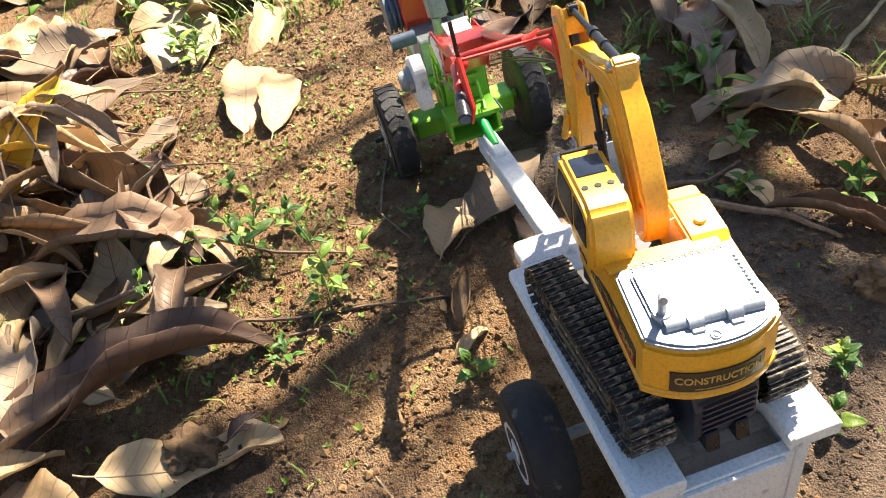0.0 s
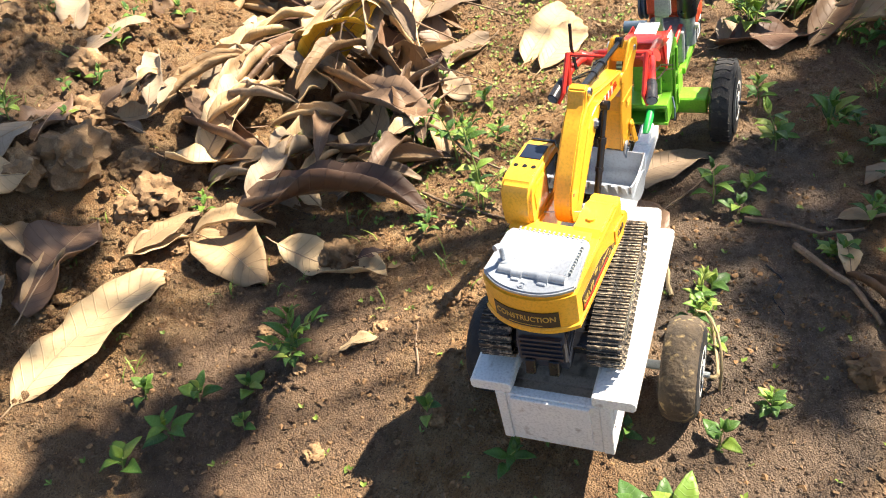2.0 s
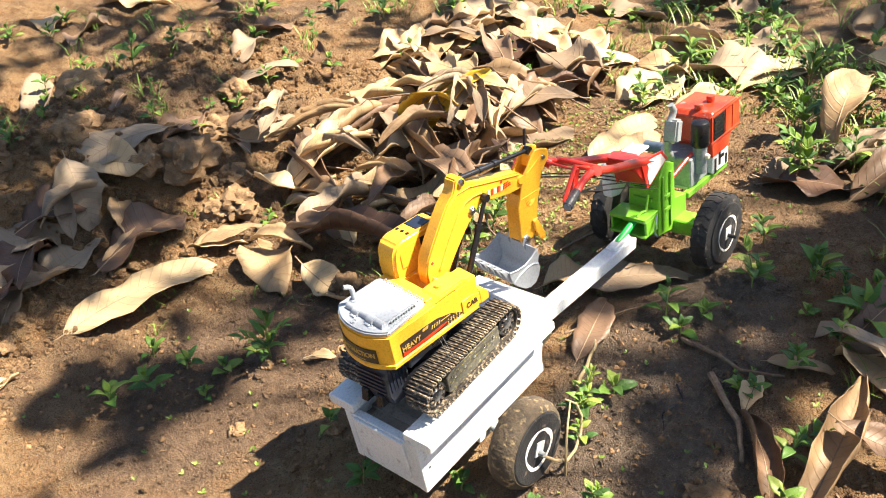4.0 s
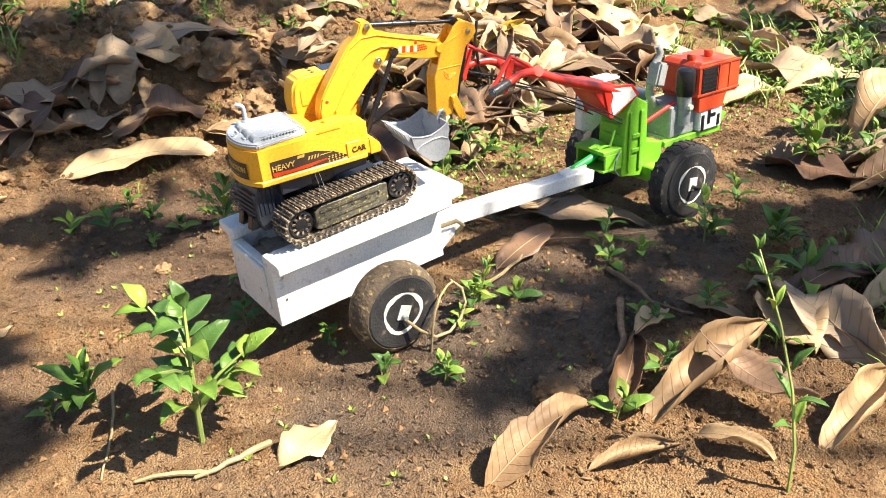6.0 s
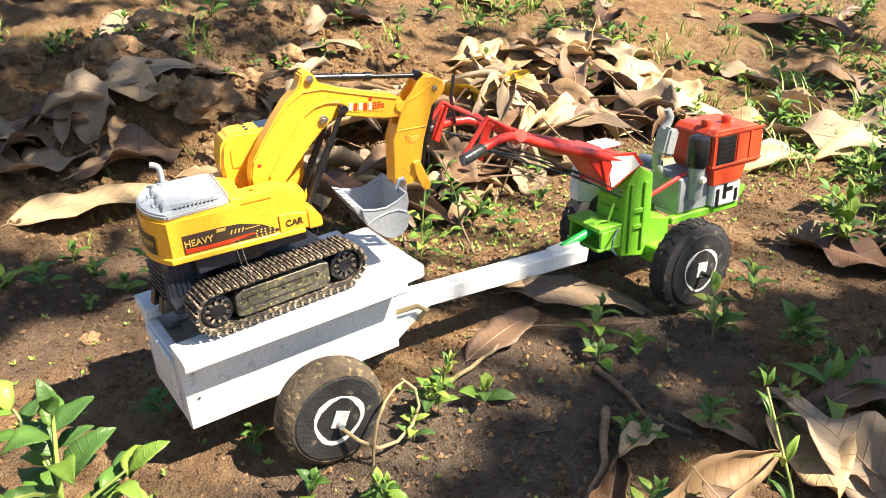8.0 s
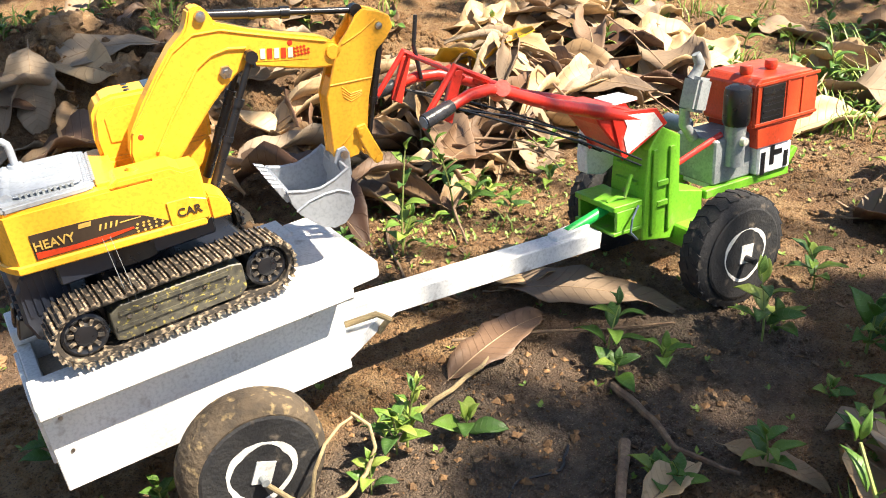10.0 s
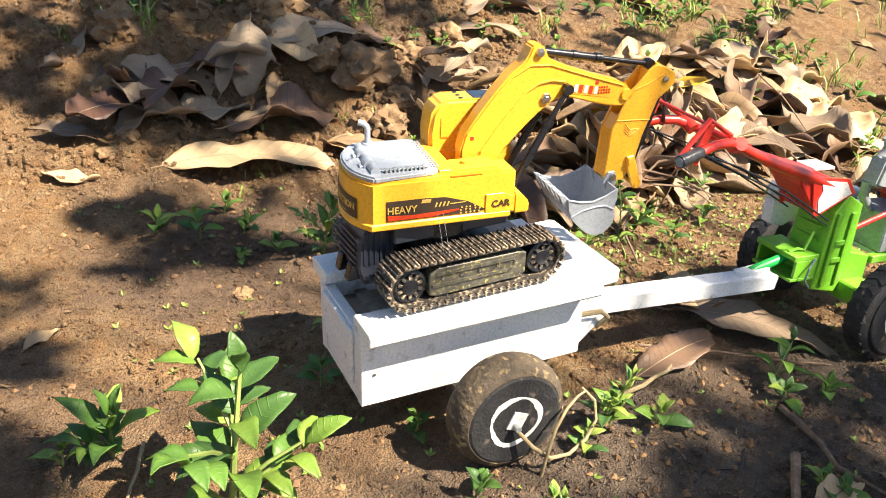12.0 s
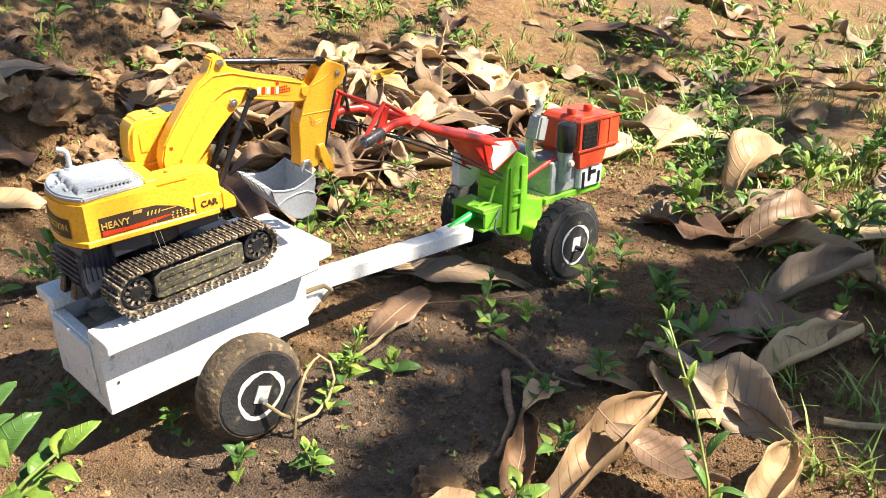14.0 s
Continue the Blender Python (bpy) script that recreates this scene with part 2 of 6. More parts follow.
def soil_material():
    m = bpy.data.materials.new("brown_soil")
    m.use_nodes = True
    nt = m.node_tree
    N, L = nt.nodes, nt.links
    bs = N["Principled BSDF"]
    tc = N.new("ShaderNodeTexCoord")

    def nz(s, d=6.0, dist=0.0):
        n = N.new("ShaderNodeTexNoise")
        n.inputs["Scale"].default_value, n.inputs["Detail"].default_value, n.inputs["Distortion"].default_value = s, d, dist
        L.new(tc.outputs["Object"], n.inputs["Vector"])
        return n.outputs["Fac"]

    def rng(v, a, b, lo=0.0, hi=1.0):
        r = N.new("ShaderNodeMapRange")
        for i, x in zip(("From Min", "From Max", "To Min", "To Max"), (a, b, lo, hi)):
            r.inputs[i].default_value = x
        L.new(v, r.inputs["Value"])
        return r.outputs["Result"]

    def mix(f, a, b, mode="MIX"):
        x = N.new("ShaderNodeMix")
        x.data_type, x.blend_type = "RGBA", mode
        for s, v in ((x.inputs[0], f), (x.inputs[6], a), (x.inputs[7], b)):
            if isinstance(v, tuple):
                s.default_value = (*v, 1)
            elif isinstance(v, float):
                s.default_value = v
            else:
                L.new(v, s)
        return x.outputs[2]

    col = mix(rng(nz(9), 0.35, 0.65), (0.41, 0.226, 0.086), (0.225, 0.120, 0.050))
    col = mix(rng(nz(40, 8), 0.42, 0.62), col, (0.43, 0.275, 0.130))
    # damp silt on the track beside the trailer; its dark colour also holds some shade
    mp = N.new("ShaderNodeMapping")
    mp.vector_type = "TEXTURE"
    mp.inputs["Location"].default_value = (0.30, -0.17, 0.0)
    mp.inputs["Rotation"].default_value = (0, 0, radians(8))
    mp.inputs["Scale"].default_value = (0.42, 0.15, 0.5)
    L.new(tc.outputs["Object"], mp.inputs["Vector"])
    ln = N.new("ShaderNodeVectorMath")
    ln.operation = "LENGTH"
    L.new(mp.outputs[0], ln.inputs[0])
    ad = N.new("ShaderNodeMath")
    ad.operation = "MULTIPLY_ADD"
    L.new(nz(14, 8), ad.inputs[0])
    ad.inputs[1].default_value = 0.8
    L.new(ln.outputs["Value"], ad.inputs[2])
    damp = rng(ad.outputs[0], 1.15, 1.5, 1.0, 0.0)
    # ellipse left of the trailer: the shade there is put into the soil colour
    mp2 = N.new("ShaderNodeMapping")
    mp2.vector_type = "TEXTURE"
    mp2.inputs["Location"].default_value = (0.06, 0.38, 0.0)
    mp2.inputs["Scale"].default_value = (0.30, 0.22, 0.5)
    L.new(tc.outputs["Object"], mp2.inputs["Vector"])
    ln2 = N.new("ShaderNodeVectorMath")
    ln2.operation = "LENGTH"
    L.new(mp2.outputs[0], ln2.inputs[0])
    ad2 = N.new("ShaderNodeMath")
    ad2.operation = "MULTIPLY_ADD"
    L.new(nz(11, 8), ad2.inputs[0])
    ad2.inputs[1].default_value = 1.0
    L.new(ln2.outputs["Value"], ad2.inputs[2])
    shade_left = rng(ad2.outputs[0], 1.15, 1.6, 0.85, 0.0)
    damp2 = rng(nz(3.2, 6, 0.5), 0.50, 0.62)
    col = mix(damp, col, mix(rng(nz(70), 0.4, 0.6), (0.200, 0.152, 0.108), (0.132, 0.098, 0.070)))
    col = mix(shade_left, col, mix(rng(nz(60), 0.4, 0.6), (0.225, 0.142, 0.086), (0.140, 0.090, 0.056)))
    k = N.new("ShaderNodeMath")
    k.operation = "MULTIPLY"
    k.inputs[1].default_value = 0.6
    L.new(damp2, k.inputs[0])
    col = mix(k.outputs[0], col, (0.200, 0.130, 0.080))
    col = mix(rng(nz(420, 3), 0.5, 0.75), col, (0.10, 0.06, 0.035))
    col = mix(rng(nz(650, 2), 0.62, 0.72), col, (0.42, 0.31, 0.19))
    L.new(col, bs.inputs["Base Color"])
    L.new(rng(damp, 0, 1, 0.92, 0.62), bs.inputs["Roughness"])
    b = N.new("ShaderNodeBump")
    b.inputs["Strength"].default_value, b.inputs["Distance"].default_value = 1.0, 0.016
    a2 = N.new("ShaderNodeMath")
    L.new(nz(95, 12), a2.inputs[0])
    L.new(nz(500, 4), a2.inputs[1])
    L.new(a2.outputs[0], b.inputs["Height"])
    L.new(b.outputs["Normal"], bs.inputs["Normal"])
    return m


M_SOIL = soil_material()


# ---------------------------------------------------------------- mesh helpers
def part(name, bm, mat, parent=None, label="", smooth=False, category="", group="", kind="", m=None, bevel=0.0, seg=1, angle=35):
    if bevel:
        bm.normal_update()
        es = [e for e in bm.edges if len(e.link_faces) == 2 and e.calc_face_angle(0) > radians(angle)]
        bmesh.ops.bevel(bm, geom=es, offset=bevel, segments=seg, affect="EDGES", clamp_overlap=True)
    bmesh.ops.recalc_face_normals(bm, faces=bm.faces)
    me = bpy.data.meshes.new(name)
    bm.to_mesh(me)
    bm.free()
    me.materials.append(mat)
    if smooth:
        me.shade_smooth()
        me.set_sharp_from_angle(angle=radians(40))
    ob = new(name, me)
    if parent:
        ob.parent = parent
    if m is not None:
        ob.matrix_basis = m
    return tagged(ob, label, category, group, kind)


def thing(name, m, label, category, group=""):
    ob = new(name)
    ob.empty_display_size = 0.02
    ob.matrix_basis = m
    return tagged(ob, label, category, group)


def box(x0, x1, y0, y1, z0, z1, bm=None):
    bm = bm or bmesh.new()
    vs = [bm.verts.new((x, y, z)) for z in (z0, z1) for x, y in ((x0, y0), (x1, y0), (x1, y1), (x0, y1))]
    for f in ((0, 3, 2, 1), (4, 5, 6, 7), (0, 1, 5, 4), (1, 2, 6, 5), (2, 3, 7, 6), (3, 0, 4, 7)):
        bm.faces.new([vs[i] for i in f])
    return bm


def prism(poly, lo, hi, plane="xz", bm=None):
    """Extrudes a polygon of the plane from lo to hi along the third axis."""
    bm = bm or bmesh.new()
    put = {"xz": lambda a, b, c: (a, c, b), "xy": lambda a, b, c: (a, b, c), "yz": lambda a, b, c: (c, a, b)}[plane]
    lo_v = [bm.verts.new(put(a, b, lo)) for a, b in poly]
    hi_v = [bm.verts.new(put(a, b, hi)) for a, b in poly]
    n = len(poly)
    bm.faces.new(lo_v[::-1])
    bm.faces.new(hi_v)
    for i in range(n):
        bm.faces.new((lo_v[i], lo_v[(i + 1) % n], hi_v[(i + 1) % n], hi_v[i]))
    return bm


def tube(points, radii, n=10, bm=None, caps=True):
    """A round bar along points, with one radius or a radius at each point."""
    bm = bm or bmesh.new()
    pts = [Vector(p) for p in points]
    if not isinstance(radii, (list, tuple)):
        radii = [radii] * len(pts)
    rings, side = [], None
    for i, p in enumerate(pts):
        d = (pts[min(i + 1, len(pts) - 1)] - pts[max(i - 1, 0)]).normalized()
        if side is None:
            side = d.cross(Vector((0, 0, 1)) if abs(d.z) < 0.9 else Vector((1, 0, 0))).normalized()
        side = (side - d * side.dot(d)).normalized()
        up = d.cross(side)
        rings.append([bm.verts.new(p + (side * math.cos(a) + up * math.sin(a)) * radii[i]) for a in (2 * math.pi * k / n for k in range(n))])
    for a, b in zip(rings, rings[1:]):
        for k in range(n):
            bm.faces.new((a[k], a[(k + 1) % n], b[(k + 1) % n], b[k]))
    if caps:
        bm.faces.new(rings[0][::-1])
        bm.faces.new(rings[-1])
    return bm


def lathe(profile, n=40, bm=None, wobble=0.0):
    """Turns (radius, y) pairs about the y axis; the ends are closed where the radius is 0."""
    bm = bm or bmesh.new()
    rings = []
    for r, y in profile:
        if r == 0:
            rings.append([bm.verts.new((0, y, 0))])
        else:
            rings.append([bm.verts.new((r * math.cos(a) * (1 + wobble * math.sin(5 * a + 1)), y, r * math.sin(a) * (1 + wobble * math.sin(5 * a + 1))))
                          for a in (2 * math.pi * k / n for k in range(n))])
    for a, b in zip(rings, rings[1:]):
        for k in range(n):
            k2 = (k + 1) % n
            if len(a) == 1:
                bm.faces.new((a[0], b[k2], b[k]))
            elif len(b) == 1:
                bm.faces.new((a[k], a[k2], b[0]))
            else:
                bm.faces.new((a[k], a[k2], b[k2], b[k]))
    return bm


def turned(bm, m):
    bmesh.ops.transform(bm, matrix=m, verts=bm.verts)
    return bm


def lettering(text, size, mat, parent, shape, label, depth=0.0004, stretch=1.0):
    """Raised letters as a mesh; shape turns a flat (x, y, depth) into a place."""
    cu = bpy.data.curves.new("letters", "FONT")
    cu.body, cu.size, cu.align_x, cu.align_y, cu.extrude = text, size, "CENTER", "CENTER", depth
    cu.offset = size * 0.012
    tmp = new("letters", cu)
    me = bpy.data.meshes.new_from_object(tmp)
    bpy.data.objects.remove(tmp)
    for v in me.vertices:
        v.co = shape(v.co.x * stretch, v.co.y, v.co.z)
    me.materials.clear()
    me.materials.append(mat)
    ob = new("lettering", me)
    ob.parent = parent
    return tagged(ob, label)


# ---------------------------------------------------------------- ground
def ground_height(x, y):
    ys = (-60, -3, -1.0, -0.6, -0.3, -0.12, 0.12, 0.3, 0.5, 0.7, 0.9, 1.2, 1.8, 3, 60)
    zs = (0.3, 0.12, 0.045, 0.02, -0.002, -0.010, -0.026, -0.055, -0.072, -0.062, -0.025, 0.02, 0.06, 0.12, 0.6)
    return float(np.interp(y, ys, zs)) + 0.012 * (max(-2, min(x, 2)) - 0.12)


MOUNDS = [(0.40, 0.92, 0.09, 0.05), (0.30, 1.02, 0.10, 0.04), (0.15, 1.10, 0.16, 0.06), (0.45, 1.15, 0.2, 0.07), (-0.05, 1.0, 0.12, 0.05), (0.7, 1.15, 0.15, 0.05), (0.36, 0.78, 0.05, 0.02)]
# wheels stand in shallow prints
PRINTS = [(0.118, -0.102), (0.118, 0.108), (0.655, -0.095), (0.663, 0.083)]


def surface(x, y):
    z = ground_height(x, y)
    for mx, my, r, h in MOUNDS:
        z += h * math.exp(-((x - mx) ** 2 + (y - my) ** 2) / (r * r))
    far = 1.0 if -1.2 < x < 3 and -1.5 < y < 2.8 else 0.0
    rough = 0.35 + 0.65 * min(1, max(0, (y - 0.1) / 0.6)) + 0.3 * min(1, max(0, (-y - 0.35) / 0.3))
    near = 1.0
    for px, py in PRINTS:
        near = min(near, 0.15 + ((x - px) ** 2 + (y - py) ** 2) / 0.004)
    if far:
        heap = min(1, max(0, (y - 0.66) / 0.25)) * min(1, max(0, (1.05 - x) / 0.25))
        if heap:
            z += heap * (0.022 * noise.noise((x * 9, y * 9, 8.3)) + 0.018 * noise.noise((x * 21, y * 21, 3.3)) + 0.011 * abs(noise.noise((x * 48, y * 48, 5.5))) + 0.006 * noise.noise((x * 90, y * 90, 7.1)))
        z += near * rough * (0.012 * noise.noise((x * 5, y * 5, 0.3)) + 0.009 * noise.noise((x * 14, y * 14, 1.7)) + 0.006 * noise.noise((x * 38, y * 38, 4.1)))
        z += near * 0.0034 * noise.noise((x * 70, y * 70, 2.2)) + near * 0.0016 * noise.noise((x * 200, y * 200, 6.2))
    return z


def axis(lo, hi, step):
    inner = np.arange(lo, hi, step)
    grow, s = [], step
    while (sum(grow) if grow else 0) < 60:
        s *= 1.22
        grow.append(s)
    g = np.cumsum(grow)
    return np.concatenate((lo - g[::-1], inner, inner[-1] + g))


def build_ground():
    xs, ys = axis(-0.75, 2.3, 0.0075), axis(-0.85, 1.75, 0.0075)
    verts = [(x, y, surface(x, y)) for x in xs for y in ys]
    ny = len(ys)
    faces = [(i * ny + j, (i + 1) * ny + j, (i + 1) * ny + j + 1, i * ny + j + 1) for i in range(len(xs) - 1) for j in range(ny - 1)]
    me = bpy.data.meshes.new("ground")
    me.from_pydata(verts, [], faces)
    me.materials.append(M_SOIL)
    me.shade_smooth()
    tagged(new("ground", me), "brown crumbly soil with damp trodden track and dry patches", "ground", kind="structure")


build_ground()

# ---------------------------------------------------------------- trailer
TR = pose(0.003, 0.002, 0.0335, -3.5, -4.0, -0.5)


def wheel_parts(parent, m, outer, dirty, tread, stub):
    """A rubber wheel at m (axle along y) whose outer face looks to +y (outer=1) or -y."""
    r, w = 0.055, 0.034
    prof = [(0, -w / 2), (0.040, -w / 2), (0.046, -w / 2 - 0.001), (0.051, -w / 2 + 0.002), (0.0545, -w / 2 + 0.009), (r, 0),
            (0.0545, w / 2 - 0.009), (0.051, w / 2 - 0.002), (0.046, w / 2 + 0.001), (0.040, w / 2), (0, w / 2)]
    if tread:
        prof = [(0, -w / 2), (0.044, -w / 2), (0.050, -w / 2 + 0.001), (0.0545, -w / 2 + 0.004), (r, -w / 4), (r, w / 4), (0.0545, w / 2 - 0.004), (0.050, w / 2 - 0.001), (0.044, w / 2), (0, w / 2)]
    wheel = part("wheel", lathe(prof, 56, wobble=0.004 if dirty else 0.0), M_TYRE_DIRTY if dirty else M_TYRE, parent,
                 "soil-caked dark rubber wheel" if dirty else "cut black rubber wheel with notched tread", True, m=m)
    s = outer
    face = lathe([(0, 0), (0.0445, 0), (0.0450, s * 0.0012), (0.043, s * 0.0022), (0, s * 0.0022)], 48)
    part("side_disc", turned(face, pose(0, s * w / 2, 0)), M_TYRE, wheel, "dark rubber side")
    # hand-painted ring
    bm, n, y = bmesh.new(), 40, s * (w / 2 + 0.0026)
    rr = random.Random(int(1000 * abs(m.translation.x)) + outer)
    ring = []
    for k in range(n):
        a = 2 * math.pi * k / n
        ro, ri = 0.0265 + 0.0012 * math.sin(3 * a + outer) + rr.uniform(-.0003, .0003), 0.0222 + 0.001 * math.sin(4 * a) + rr.uniform(-.0004, .0004)
        if tread:
            ri += 0.0018
        ring.append([bm.verts.new((q * math.cos(a), yy, q * math.sin(a))) for q, yy in ((ri, y - s * .0004), (ri, y), (ro, y), (ro, y - s * .0004))])
    for a, b in zip(ring, ring[1:] + ring[:1]):
        for i in range(3):
            bm.faces.new((a[i], a[i + 1], b[i + 1], b[i]))
    part("painted_ring", bm, M_WPAINT, wheel, "brushed white paint ring")
    q = 0.0075
    part("hub_plate", turned(box(-q, q * 1.0, -.0008, .0008, -q * 1.25, q * 1.15), pose(0.001, y, 0.001, 0, -14, 0)), M_WPAINT, wheel, "white hub patch")
    part("axle_stub", tube([(0.002, s * 0.012, -0.003), (0.002, s * (w / 2 + stub), -0.0035)], 0.0030, 10), M_GREY if not tread else M_BLACK, wheel, "dark axle end")
    if tread:
        bm = bmesh.new()
        for k in range(26):
            a = 2 * math.pi * k / 26
            for side in (-1, 1):
                b = box(-0.0042, 0.0042, side * 0.0080 - 0.0058, side * 0.0080 + 0.0058, 0.0, 0.0020)
                turned(b, pose(0, 0, 0, 0, math.degrees(a), 0) @ pose(0, 0, r - 0.0015, 0, 0, side * 22))
                tmp = bpy.data.meshes.new("t")
                b.to_mesh(tmp)
                b.free()
                bm.from_mesh(tmp)
                bpy.data.meshes.remove(tmp)
        part("tread", bm, M_TYRE, wheel)
    return wheel


def build_trailer():
    t = thing("toy_trailer", TR, "white-painted wooden two-wheeled toy trailer on damp soil", "toy trailer")
    H = 0.074
    for s in (-1, 1):
        part("side_board", box(0.0, 0.226, s * 0.055 - (0.010 if s > 0 else 0), s * 0.055 + (0.010 if s < 0 else 0), 0, H), M_WHITE, t, bevel=0.0008)
        y0, y1 = sorted((s * 0.038, s * 0.078))
        part("top_plank", prism([(y0 + .002, H), (y1 - .002, H), (y1, H + .003), (y1, H + .0115), (y1 - .003, H + .0135), (y0 + .003, H + .0135), (y0, H + .0115), (y0, H + .003)], 0.0, 0.2300, "yz"),
             M_WHITE, t, bevel=0.0008)
    part("rear_board", box(0.0008, 0.011, -0.0448, 0.0448, 0.012, H - 0.002), M_WHITE, t, bevel=0.0008)
    part("rear_panel", box(-0.003, 0.0006, -0.036, 0.040, 0.0135, H - 0.004), M_WHITE, t, "nailed white rear panel", bevel=0.0007)
    part("rear_rail", box(0.0008, 0.011, -0.0448, 0.0448, 0.0, 0.0118), M_WHITE, t, bevel=0.0008)
    part("front_board", box(0.2145, 0.2255, -0.0448, 0.0448, 0.0, H), M_WHITE, t, bevel=0.0008)
    T = [(0.190, -0.0376), (0.2304, -0.0376), (0.2304, -0.062), (0.259, -0.060), (0.263, -0.056), (0.261, 0.060), (0.257, 0.063), (0.2304, 0.063), (0.2304, 0.0376), (0.190, 0.0376)]
    part("front_cap", prism(T, H, H + 0.0128, "xy"), M_WHITE, t, bevel=0.0012)
    part("floor_board", box(0.0112, 0.2103, -0.0446, 0.0446, 0.046, 0.056), M_WOOD_IN, t, "bare brown wooden floor")
    for k in range(4):
        x = 0.03 + k * 0.055
        part("cross_slat", box(x, x + 0.012, -0.0446, 0.0446, 0.0562, 0.0600), M_WOOD_IN, t, "bare wooden cross slat")
    part("tongue", prism([(0.226, 0.010), (0.530, -0.020), (0.533, -0.003), (0.529, 0.0), (0.226, 0.030)], -0.0115, 0.0115), M_WHITE, t, "white square wooden drawbar", bevel=0.0012)
    part("hitch_block", box(0.477, 0.521, -0.0075, 0.0075, 0.0015, 0.010), M_WHITE, t, "worn white block with green stain", bevel=0.0015)
    part("hitch_tube", tube([(0.496, 0.0, 0.006), (0.531, 0.0, 0.012), (0.556, 0.001, 0.016)], 0.0056, 14), M_GREEN2, t, "bright green plastic hitch tube", True)
    for s in (-1, 1):
        part("gusset", prism([(0.2265, s * 0.050), (0.2265, s * 0.0118), (0.292, s * 0.0118), (0.286, s * 0.0150)][::s], 0.004, 0.016, "xy"), M_WHITE, t, bevel=0.0006)
    part("axle_block", box(0.098, 0.136, -0.050, 0.050, -0.016, -0.0005), M_WHITE, t, bevel=0.001)
    part("axle", tube([(0.119, -0.105, -0.004), (0.119, 0.105, -0.004)], 0.005, 12), M_GREY, t, "grey axle rod", True)
    for k, (x, z) in enumerate(((0.012, 0.060), (0.012, 0.032), (0.20, 0.062), (0.12, 0.066))):
        part("nail", turned(lathe([(0.0017, 0), (0.0015, -0.0008), (0, -0.001)], 10), pose(x, -0.0552, z)), M_STEEL, t, "flush nail head")
    for s in (-1, 1):
        wheel_parts(t, pose(0.119, s * 0.1020, -0.004, 0, 40 if s < 0 else 10, 0), s, s < 0, False, 0.010)
    return t


build_trailer()


